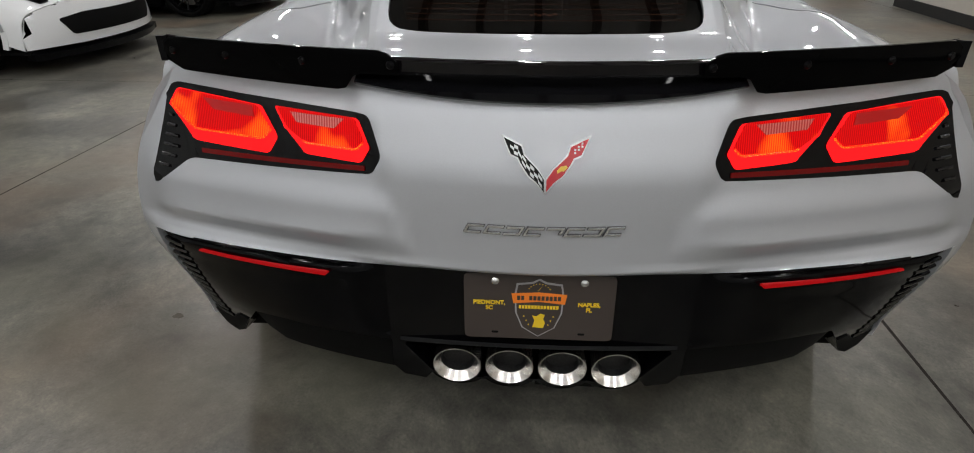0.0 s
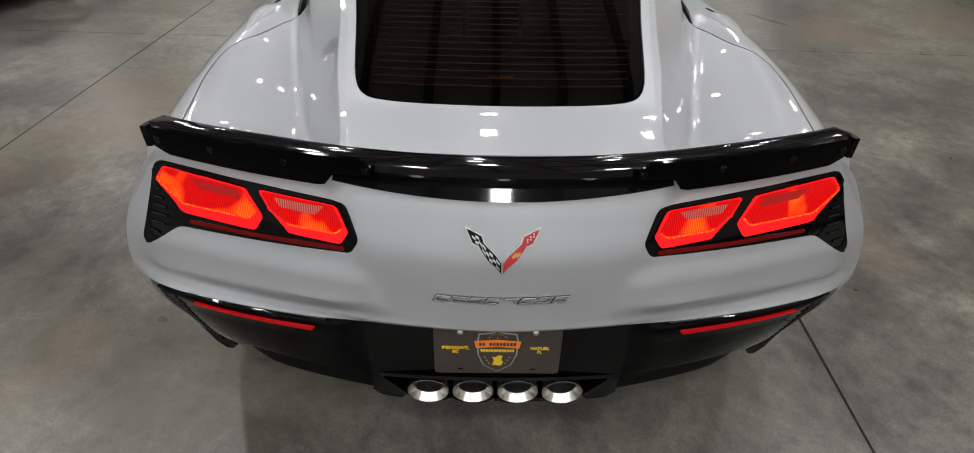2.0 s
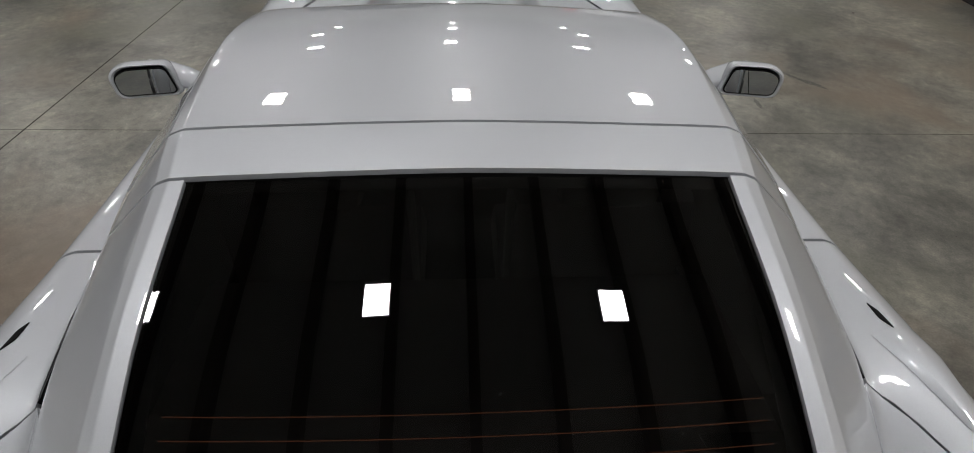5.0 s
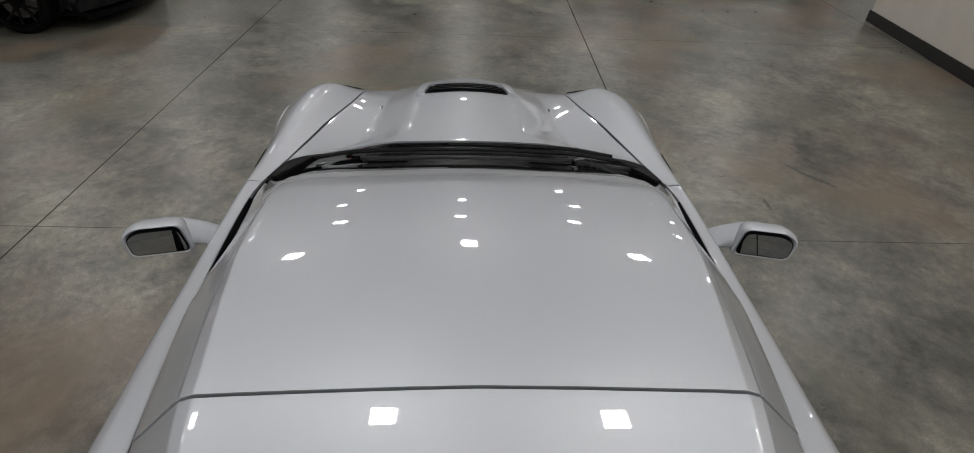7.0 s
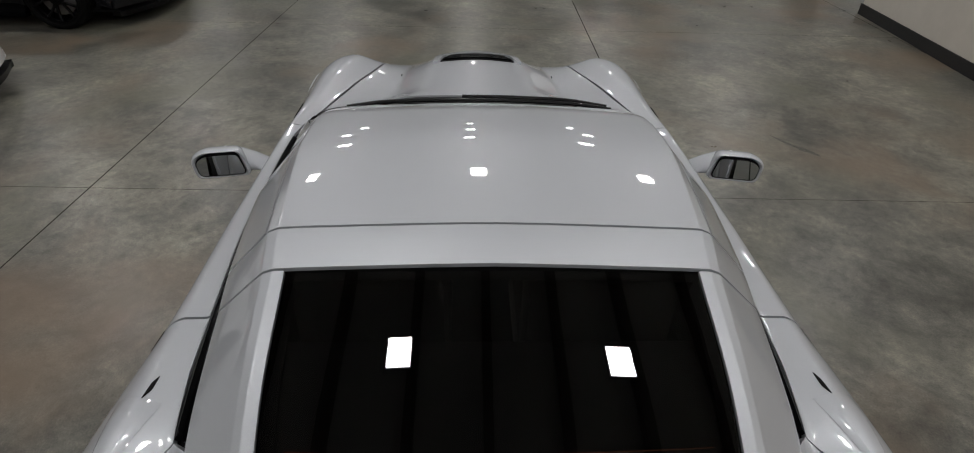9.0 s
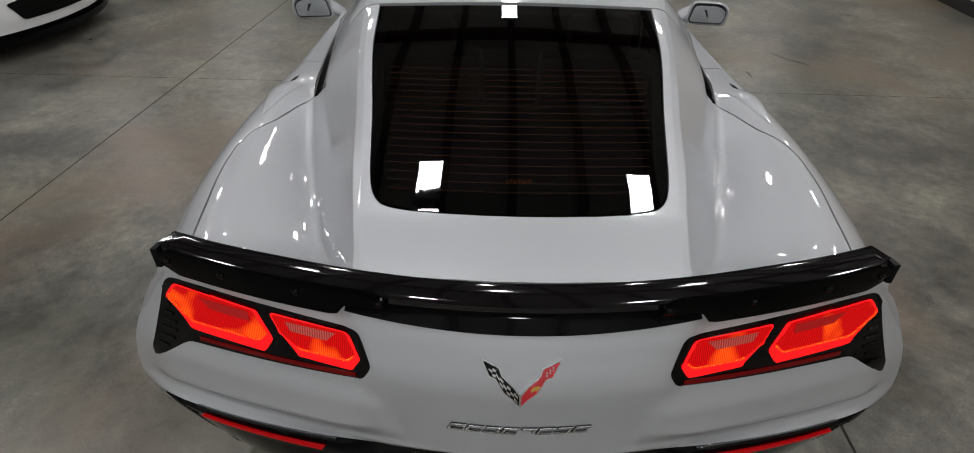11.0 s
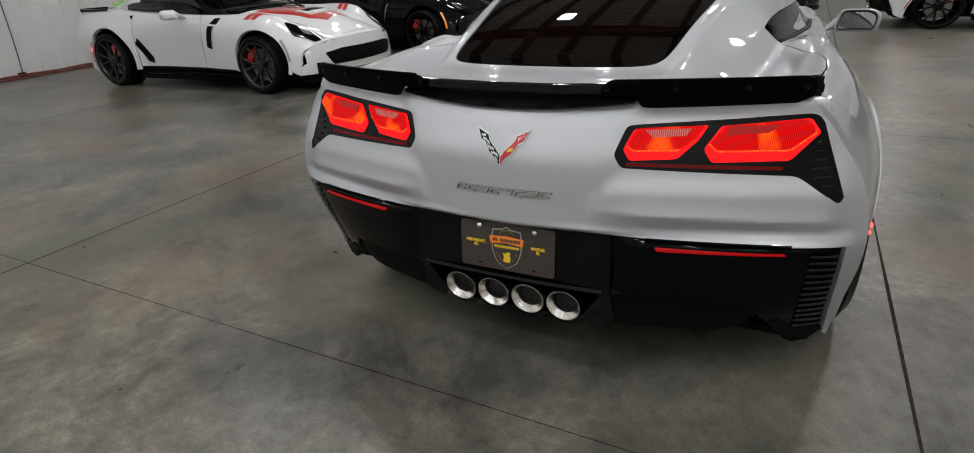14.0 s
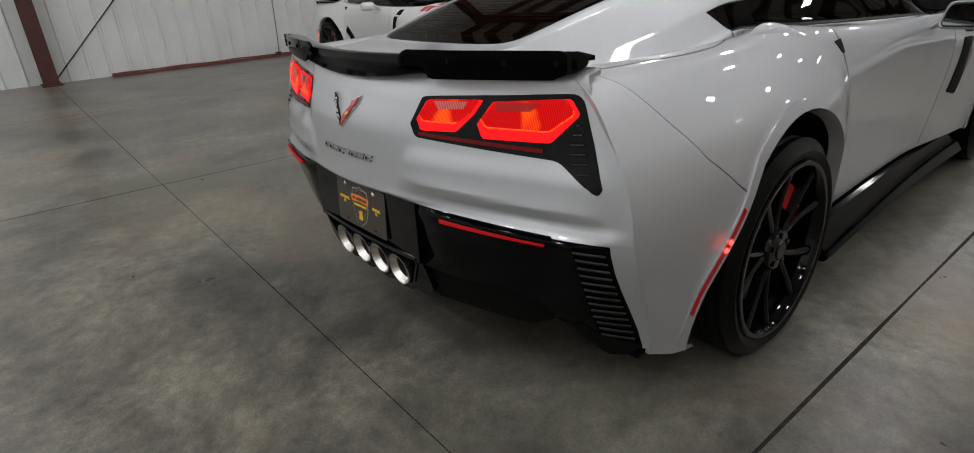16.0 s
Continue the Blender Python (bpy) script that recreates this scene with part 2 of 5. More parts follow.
def part(name, bm, material, parent=None, label="", smooth=True, angle=35):
    me = bpy.data.meshes.new(name)
    bmesh.ops.recalc_face_normals(bm, faces=bm.faces)
    bm.to_mesh(me)
    bm.free()
    if smooth:
        me.shade_smooth()
        me.set_sharp_from_angle(angle=radians(angle))
    return link_mesh(name, me, material, parent, label)


def box(bm, x0, x1, y0, y1, z0, z1, bevel=0.0, m=None):
    r = bmesh.ops.create_cube(bm, size=1.0, matrix=Matrix.LocRotScale(((x0 + x1) / 2, (y0 + y1) / 2, (z0 + z1) / 2), None, (abs(x1 - x0), abs(y1 - y0), abs(z1 - z0))))
    vs = r["verts"]
    if bevel:
        es = list({e for v in vs for e in v.link_edges})
        vs = list({v for f in bmesh.ops.bevel(bm, geom=es, offset=bevel, segments=2, affect="EDGES", profile=0.6)["faces"] for v in f.verts} | {v for v in vs if v.is_valid})
    if m is not None:
        bmesh.ops.transform(bm, matrix=m, verts=vs)
    return bm


def lathe(bm, profile, axis, n=48, m=None):
    """Turn a profile of (radius, along) round the local x axis."""
    rings = []
    for k in range(n):
        a = 2 * math.pi * k / n
        rings.append([bm.verts.new((p[1], p[0] * math.cos(a), p[0] * math.sin(a))) for p in profile])
    for k in range(n):
        a, b = rings[k], rings[(k + 1) % n]
        for i in range(len(profile) - 1):
            bm.faces.new((a[i], b[i], b[i + 1], a[i + 1]))
    vs = [v for r in rings for v in r]
    if m is not None:
        bmesh.ops.transform(bm, matrix=m, verts=vs)
    return vs


def sweep(bm, pts, radius, n=8):
    """A tube along points."""
    pts = [Vector(p) for p in pts]
    rings = []
    for i, p in enumerate(pts):
        d = (pts[min(i + 1, len(pts) - 1)] - pts[max(i - 1, 0)]).normalized()
        s = d.cross(Vector((0, 0, 1)) if abs(d.z) < 0.9 else Vector((1, 0, 0))).normalized()
        t = s.cross(d)
        rings.append([bm.verts.new(p + radius * (math.cos(2 * math.pi * k / n) * s + math.sin(2 * math.pi * k / n) * t)) for k in range(n)])
    for a, b in zip(rings, rings[1:]):
        for k in range(n):
            bm.faces.new((a[k], a[(k + 1) % n], b[(k + 1) % n], b[k]))
    bm.faces.new(rings[0]), bm.faces.new(rings[-1])


def curve_of(keys):
    """A smooth monotone curve through (at, value) keys, tabled every centimetre."""
    x = np.array([k[0] for k in keys], float)
    v = np.array([k[1] for k in keys], float)
    h = np.diff(x)
    d = np.diff(v) / h
    s = np.zeros_like(v)
    s[0], s[-1] = d[0], d[-1]
    for i in range(1, len(v) - 1):
        if d[i - 1] * d[i] > 0:
            w1, w2 = 2 * h[i] + h[i - 1], h[i] + 2 * h[i - 1]
            s[i] = (w1 + w2) / (w1 / d[i - 1] + w2 / d[i])

    def at(q):
        q = np.clip(np.asarray(q, float), x[0], x[-1])
        i = np.clip(np.searchsorted(x, q) - 1, 0, len(h) - 1)
        t = (q - x[i]) / h[i]
        return (v[i] * (1 + 2 * t) * (1 - t) ** 2 + s[i] * h[i] * t * (1 - t) ** 2 + v[i + 1] * t * t * (3 - 2 * t) + s[i + 1] * h[i] * t * t * (t - 1))
    return at


def smooth_step(a, lo, hi):
    t = np.clip((np.asarray(a, float) - lo) / (hi - lo), 0, 1)
    return t * t * (3 - 2 * t)


def round_poly(poly, radius, n=5):
    """Round the corners of a polygon; radius may be one number or one for each corner."""
    out = []
    k = len(poly)
    for i in range(k):
        p, a, b = (Vector((*poly[j % k], 0)).to_2d() for j in (i, i - 1, i + 1))
        r = radius[i] if isinstance(radius, (list, tuple)) else radius
        if r <= 0:
            out.append(tuple(p))
            continue
        ra = min(r, 0.45 * (a - p).length) / max((a - p).length, 1e-9)
        rb = min(r, 0.45 * (b - p).length) / max((b - p).length, 1e-9)
        q0, q2 = p + (a - p) * ra, p + (b - p) * rb
        for j in range(n + 1):
            t = j / n
            out.append(tuple(q0 * (1 - t) ** 2 + p * 2 * t * (1 - t) + q2 * t * t))
    return out


def panel(name, poly, surface, steps, material, parent, off=0.0, thick=0.012, label="", flip=1.0, rim=0.0):
    """A curved panel: the polygon in the surface's two parameters, cut into a grid and laid on it with real edges."""
    bm = bmesh.new()
    f = bm.faces.new([bm.verts.new((a, b, 0)) for a, b in poly])
    f.normal_update()
    bmesh.ops.triangulate(bm, faces=[f])
    lo = [min(p[k] for p in poly) for k in (0, 1)]
    hi = [max(p[k] for p in poly) for k in (0, 1)]
    for k in (0, 1):
        no = (1, 0, 0) if k == 0 else (0, 1, 0)
        c = math.floor(lo[k] / steps[k]) * steps[k]
        while c < hi[k]:
            if c > lo[k] + 1e-5:
                bmesh.ops.bisect_plane(bm, geom=bm.verts[:] + bm.edges[:] + bm.faces[:], dist=1e-6, plane_co=(c, 0, 0) if k == 0 else (0, c, 0), plane_no=no)
            c += steps[k]
    bm.verts.index_update()
    bm.faces.index_update()
    ab = np.array([(v.co.x, v.co.y) for v in bm.verts])
    pos, nor = surface(ab[:, 0], ab[:, 1])
    nor = nor * flip
    top = pos + nor * off
    if rim:
        edge = np.array([v.is_boundary for v in bm.verts])
        top = top - nor * (rim * edge)[:, None]
    verts = [tuple(v) for v in top]
    norms = [tuple(v) for v in nor]
    faces = []
    for f in bm.faces:
        ids = [v.index for v in f.verts]
        p = [Vector(top[i]) for i in ids[:3]]
        g = (p[1] - p[0]).cross(p[2] - p[0])
        if g.dot(Vector(nor[ids[0]])) < 0:
            ids.reverse()
        faces.append(ids)
    for e in bm.edges:
        if e.is_boundary:
            i, j = (v.index for v in e.verts)
            fv = e.link_faces[0]
            mid = Vector(np.mean([top[v.index] for v in fv.verts], axis=0))
            pi, pj = Vector(top[i]), Vector(top[j])
            side = (pj - pi).cross(Vector(nor[i]))
            if side.length < 1e-9:
                continue
            side.normalize()
            if side.dot(mid - pi) > 0:
                side = -side
            base = len(verts)
            verts += [tuple(pi), tuple(pj), tuple(pj - Vector(nor[j]) * thick), tuple(pi - Vector(nor[i]) * thick)]
            norms += [tuple(side)] * 4
            quad = [base, base + 1, base + 2, base + 3]
            if (Vector(verts[base + 1]) - pi).cross(Vector(verts[base + 2]) - pi).dot(side) < 0:
                quad.reverse()
            faces.append(quad)
    bm.free()
    me = bpy.data.meshes.new(name)
    me.from_pydata(verts, [], faces)
    me.shade_smooth()
    me.normals_split_custom_set_from_vertices(norms)
    return link_mesh(name, me, material, parent, label)


def flat_panel(name, poly, material, parent, place, off=0.0, thick=0.004, label=""):
    """A flat plate: the polygon in x and z of the pose place, facing its -y."""
    bm = bmesh.new()
    f = bm.faces.new([bm.verts.new((a, -off, b)) for a, b in poly])
    r = bmesh.ops.extrude_face_region(bm, geom=[f])
    bmesh.ops.translate(bm, vec=(0, thick, 0), verts=[v for v in r["geom"] if isinstance(v, bmesh.types.BMVert)])
    bmesh.ops.transform(bm, matrix=place, verts=bm.verts)
    return part(name, bm, material, parent, label, smooth=False)


def words(name, text, size, material, parent, place, depth=0.0006):
    """Printed words from the built-in font, as a mesh."""
    c = bpy.data.curves.new(name, "FONT")
    c.body, c.size, c.align_x, c.align_y, c.extrude, c.offset = text, size, "CENTER", "CENTER", depth, size * .035
    tmp = new(name, c)
    me = bpy.data.meshes.new_from_object(tmp.evaluated_get(bpy.context.evaluated_depsgraph_get()))
    bpy.data.objects.remove(tmp)
    bpy.data.curves.remove(c)
    me.transform(place @ pose(0, 0, 0, 90, 0, 0))
    me.materials.clear()
    return link_mesh(name, me, material, parent)

# ---- the sports car ----
REAR_AXLE, FRONT_AXLE, ARCH_Z = 0.93, 3.64, 0.345
SECTION = [  # feature lines from the middle outwards: x keys, z keys along the car
    (curve_of([(0, 0), (5, 0)]), curve_of([(.1, .963), (.2, .969), (.345, .9735), (.362, .9755), (.39, .9825), (.5, 1.014), (.65, 1.055), (.85, 1.105), (1.05, 1.149), (1.33, 1.198), (1.47, 1.220), (1.9, 1.242), (2.2, 1.210), (2.36, 1.163), (2.95, .925), (3.1, .905), (3.6, .895), (4.0, .83), (4.3, .71), (4.46, .60)])),
    (curve_of([(.1, .32), (.2, .335), (.36, .366), (.708, .415), (1.066, .472), (1.33, .494), (1.47, .512), (2.2, .57), (2.9, .46), (3.2, .27), (3.7, .25), (4.1, .22), (4.46, .2)]),
     curve_of([(.1, .962), (.2, .968), (.345, .9725), (.362, .9745), (.39, .9812), (.5, 1.011), (.65, 1.051), (.85, 1.099), (1.05, 1.141), (1.33, 1.187), (1.47, 1.208), (1.8, 1.226), (2.2, 1.182), (2.36, 1.134), (2.95, .915), (3.2, .895), (3.7, .862), (4.1, .76), (4.46, .60)])),
    (curve_of([(.1, .34), (.2, .352), (.355, .384), (.52, .416), (.69, .438), (.9, .470), (1.14, .503), (1.33, .524), (1.47, .545), (2.2, .615), (2.6, .715), (2.9, .68), (3.3, .46), (3.8, .44), (4.46, .42)]),
     curve_of([(.1, .960), (.2, .965), (.36, .9735), (.39, .9775), (.52, 1.009), (.69, 1.050), (.9, 1.100), (1.14, 1.146), (1.33, 1.175), (1.47, 1.194), (1.8, 1.200), (2.2, 1.13), (2.6, .985), (2.9, .893), (3.3, .803), (3.7, .768), (4.1, .700), (4.46, .59)])),
    (curve_of([(.1, .375), (.2, .398), (.336, .468), (.585, .550), (.838, .622), (1.088, .668), (1.47, .730), (2.0, .79), (2.6, .81), (2.95, .75), (3.3, .68), (3.78, .58), (4.46, .56)]),
     curve_of([(.1, .940), (.2, .917), (.34, .876), (.585, .862), (.84, .890), (1.09, .957), (1.47, .942), (2.0, .920), (2.6, .895), (2.95, .870), (3.3, .850), (3.78, .80), (4.2, .69), (4.46, .57)])),
    (curve_of([(.1, .73), (.2, .757), (.5, .800), (.8, .822), (1.1, .830), (1.47, .845), (2.0, .870), (2.6, .87), (3.0, .85), (3.6, .80), (4.0, .76), (4.46, .70)]),
     curve_of([(.1, .978), (.2, .978), (.5, .984), (.8, .988), (1.1, .976), (1.47, .940), (2.0, .905), (2.6, .90), (3.1, .905), (3.50, .920), (3.83, .885), (4.14, .745), (4.35, .63), (4.46, .54)])),
    (curve_of([(.1, .913), (.2, .937), (.35, .967), (.6, 1.001), (.93, 1.018), (1.25, .985), (1.45, .925), (2.0, .905), (2.6, .925), (3.2, .975), (3.64, 1.0), (4.0, .985), (4.46, .86)]),
     curve_of([(.1, .66), (.2, .655), (.35, .67), (.6, .70), (.93, .71), (1.25, .715), (1.5, .745), (2.0, .77), (2.5, .76), (3.0, .73), (3.64, .74), (4.1, .62), (4.46, .48)])),
    (curve_of([(.1, .875), (.2, .886), (.32, .898), (.6, .949), (.93, .969), (1.35, .940), (1.5, .875), (2.4, .865), (3.2, .945), (3.64, .96), (4.1, .955), (4.46, .90)]),
     curve_of([(.1, .225), (.30, .220), (.45, .174), (.60, .172), (1.1, .20), (1.3, .225), (1.5, .23), (3.2, .23), (3.7, .215), (4.46, .20)])),
]
ROUNDING = (0.5, 0.20, 0.07, 0.13, 0.40, 0.40)
GRID_Y = np.arange(0.1, 4.465, 0.01)
NODE_X = np.array([s[0](GRID_Y) for s in SECTION])
NODE_Z = np.array([s[1](GRID_Y) for s in SECTION])


def loft_point(y, u):
    y, u = np.asarray(y, float), np.asarray(u, float)
    side, v = np.where(u < 0, -1.0, 1.0), np.clip(np.abs(u), 0, 6)
    g = np.clip((y - 0.1) / 0.01, 0, len(GRID_Y) - 1.001)
    i = g.astype(int)
    t = g - i

    def node(k):
        s = np.where(k < 0, -1.0, 1.0)
        k = np.clip(np.abs(k), 0, 6)
        x = NODE_X[k, i] * (1 - t) + NODE_X[k, i + 1] * t
        z = NODE_Z[k, i] * (1 - t) + NODE_Z[k, i + 1] * t
        return np.stack([x * s, z], -1)
    seg = np.clip(v.astype(int), 0, 5)
    f = (v - seg)[..., None]
    out = node(seg) * (1 - f) + node(seg + 1) * f
    for k, r in enumerate(ROUNDING):
        near = np.abs(v - k) < r
        w = np.clip((v - (k - r)) / (2 * r), 0, 1)[..., None]
        kk = np.full(v.shape, k)
        p = node(kk)
        q0, q2 = p + r * (node(kk - 1) - p), p + r * (node(kk + 1) - p)
        bez = q0 * (1 - w) ** 2 + p * 2 * w * (1 - w) + q2 * w * w
        out = np.where(near[..., None], bez, out)
    x, z = out[..., 0], out[..., 1] + .007 * np.sin(np.pi * np.clip(v - 3, 0, 1)) ** 2 * smooth_step(y, .2, .5) * (1 - smooth_step(y, 1.1, 1.5))
    # the pillar's outer side swells a little and overhangs the side glass
    swell = .027 * np.minimum(np.clip(v - 2, 0, .5), np.clip(3 - v, 0, .5)) * 2 * smooth_step(y, .55, 1.0) * (1 - smooth_step(y, 1.8, 2.3))
    x = x + swell
    yy = y - 0.36 * np.clip(x, 0, 2) ** 2.2 * smooth_step(y, 3.6, 4.46)
    return np.stack([x * side, yy, z], -1)


def with_normals(point, sign, step=0.02):
    def surface(a, b):
        p = point(a, b)
        da = point(a + 0.008, b) - point(a - 0.008, b)
        db = point(a, b + step) - point(a, b - step)
        n = np.cross(da, db) * sign
        n /= np.maximum(np.linalg.norm(n, axis=-1, keepdims=True), 1e-9)
        return p, n
    return surface


def body_surface(a, b):
    p, n = with_normals(loft_point, 1.0)(a, b)
    out = p - np.stack([0 * p[..., 0], p[..., 1], 0 * p[..., 0] + 0.45], -1)
    s = np.where((n * out).sum(-1, keepdims=True) < 0, -1.0, 1.0)
    return p, n * s


def u_at(y, z, lo=3.7):
    u = np.linspace(lo, 6, 120)
    p = loft_point(np.full(120, y), u)
    return float(np.interp(-z, -p[:, 2], u))


def rear_edge_y(u):
    return 0.205 + 0.125 * smooth_step(abs(u), 5.1, 6.0)


EDGE_U = np.linspace(3.6, 6, 80)
EDGE = loft_point(rear_edge_y(EDGE_U), EDGE_U)


def edge_x(z):
    """Half the body's width at its rear edge."""
    return float(np.interp(-z, -EDGE[:, 2], EDGE[:, 0]))


REAR_MID = curve_of([(.15, .150), (.22, .100), (.29, .048), (.335, .012), (.40, -.006), (.55, -.016), (.66, -.008), (.77, .0), (.86, .034), (.93, .067), (1.0, .095)])


def fascia_point(x, z):
    x, z = np.asarray(x, float), np.asarray(z, float)
    xe = np.interp(-z, -EDGE[:, 2], EDGE[:, 0])
    ye = np.interp(-z, -EDGE[:, 2], EDGE[:, 1])
    s = np.abs(x) / xe
    y0 = REAR_MID(z)
    # the black lower half runs straighter and turns the corner more sharply
    k = 1 - smooth_step(z, .575, .62)
    y = y0 + (ye - y0) * ((1 - k) * s ** 1.62 + k * (.8 * s ** 1.75 + .2 * s ** 9))
    ax = np.abs(x)
    fade = 1 - smooth_step(ax, 0.80, 0.885)
    soft = smooth_step(ax, 0.24, 0.40) * fade
    inner = 0.235 + 0.35 * np.clip(z - 0.63, 0, 0.3)
    wide = smooth_step(ax, inner, inner + 0.045) * fade
    crease = 0.668 - 0.035 * ax
    tuck = np.clip(crease - z, 0, 0.085) * 0.34 * smooth_step(z, 0.560, 0.590)
    above = np.exp(-np.clip(z - crease, 0, 1) / 0.040)
    below = np.where(z < crease, smooth_step(z, 0.50, 0.585), 1.0)
    y = y - 0.013 * soft * above * below + soft * tuck - 0.008 * wide * smooth_step(z, 0.60, 0.66) * (1 - smooth_step(z, 0.70, 0.80)) + 0.008 * wide * smooth_step(z, 0.70, 0.76) * (1 - smooth_step(z, 0.89, 0.94))
    y = y + .036 * (1 - smooth_step(ax, .20, .42)) * (1 - smooth_step(z, .572, .600)) * smooth_step(z, .385, .42)
    return np.stack([x, y, z], -1)


fascia_surface = with_normals(fascia_point, 1.0, 0.004)


def fascia(a, b):
    p, n = fascia_surface(a, b)
    return p, np.where(n[..., 1:2] > 0, -n, n)


NOSE_U = np.linspace(0, 5.6, 90)
NOSE = loft_point(np.full(90, 4.46), NOSE_U)


def nose_point(x, z):
    x, z = np.asarray(x, float), np.asarray(z, float)
    y = np.interp(np.abs(x), NOSE[:, 0], NOSE[:, 1])
    top = np.interp(np.abs(x), NOSE[:, 0], NOSE[:, 2])
    d = np.clip(top - z, 0, 1)
    return np.stack([x, y + 0.03 * np.sin(np.clip(d / 0.4, 0, 1) * math.pi) - 0.03 * d, np.minimum(z, top)], -1)


def nose(a, b):
    p, n = with_normals(nose_point, 1.0)(a, b)
    return p, np.where(n[..., 1:2] < 0, -n, n)


def mirrored(poly, s):
    return [(a, b * s) for a, b in poly] if s > 0 else [(a, -b) for a, b in poly][::-1]


def mirrored_x(poly, s):
    return [(a * s, b) for a, b in poly] if s > 0 else [(-a, b) for a, b in poly][::-1]


ARCH_BACK = curve_of([(.19, .461), (.23, .463), (.34, .485), (.45, .543), (.57, .610), (.667, .660)])


def arch(axle, grow, a0, a1, n=28):
    """The edge of a wheel opening, grown outwards, from angle a0 to a1 (front 0, top 90, rear 180)."""
    out = []
    for k in range(n + 1):
        a = a0 + (a1 - a0) * k / n
        r = (.42 if axle == REAR_AXLE else .388) + grow
        y, z = axle + r * math.cos(radians(a)), ARCH_Z + r * math.sin(radians(a))
        if axle == REAR_AXLE and a > 130:
            z = max(.176, .667 + grow * .766 - .0083 * (a - 130))
            y = float(ARCH_BACK(z - grow * .766 * (190 - a) / 60)) - grow * (.643 + .357 * min(1, (a - 130) / 30))
        if axle == FRONT_AXLE:
            y = sheet_y(y, max(z, .215))
        out.append((y, u_at(y, max(z, 0.176))))
    return out


def sheet_y(y, z):
    """The loft's own station for a true place y along the side at height z."""
    q = y
    for _ in range(12):
        p = loft_point(np.array([q]), np.array([u_at(q, z)]))[0]
        q = min(4.45, q + .8 * (y - p[1]))
    return q


def body_panel(name, poly, material, parent, off=0.0, steps=(0.035, 0.125), **kw):
    return panel(name, poly, body_surface, steps, material, parent, off, **kw)


def deck_seam(y):
    """The line where the rear deck meets the quarter panel."""
    keys = curve_of([(.2, 3.88), (.28, 3.90), (.40, 3.90), (.58, 3.93), (.70, 3.90), (.78, 3.80), (.86, 3.60), (.94, 3.41), (1.012, 3.20), (1.055, 2.99), (1.4, 2.95)])
    return float(keys(y))


def haunch_scoop(ob, P, s):
    """A raised air scoop on the haunch: a flat-topped wedge, open and dark at its front."""
    tip, fin, fout = (.895, 3.80), (1.150, 3.30), (1.175, 4.02)
    n, m = 10, 10
    grid = []
    for i in range(n + 1):
        a = .06 + .94 * i / n
        row = []
        for j in range(m + 1):
            b = j / m
            y = tip[0] + a * (fin[0] + (fout[0] - fin[0]) * b - tip[0])
            u = tip[1] + a * (fin[1] + (fout[1] - fin[1]) * b - tip[1])
            p, q = body_surface(np.array([y]), np.array([u * s]))
            h = .009 * math.sin(min(1, a * 1.25) * math.pi / 2) * min(1, b * 6, (1 - b) * 6) * min(1, (1 - a) * 4) + .001
            row.append(Vector(p[0]) + Vector(q[0]) * h)
        grid.append(row)
    bm = bmesh.new()
    top = [[bm.verts.new(p) for p in row] for row in grid]
    under = [[bm.verts.new(p - Vector((0, .004, .004))) for p in row] for row in grid]
    for i in range(n):
        for j in range(m):
            bm.faces.new((top[i][j], top[i + 1][j], top[i + 1][j + 1], top[i][j + 1]))
            bm.faces.new((under[i][j], under[i][j + 1], under[i + 1][j + 1], under[i + 1][j]))
    for j in range(m):
        bm.faces.new((top[n][j], under[n][j], under[n][j + 1], top[n][j + 1]))
    sc = part("scoop", bm, P, ob, angle=24)
    mouth = [(1.158, 3.60), (1.185, 3.51), (1.228, 3.49), (1.205, 3.56)]
    body_panel("scoop_mouth", mirrored(round_poly(mouth, .008), s), UNDER, sc, off=.002, thick=.004)


def fender_stripes(ob):
    for s in (1, -1):
        for k in (0, 1):
            y0 = 3.58 + .10 * k
            body_panel("hash_stripe", mirrored([(y0, 3.12), (y0 + .07, 3.12), (y0 + .02, 3.8), (y0 - .07, 4.45), (y0 - .14, 4.45), (y0 - .06, 3.8)], s), REDSTRIPE, ob, off=.004, label="red fender stripe")


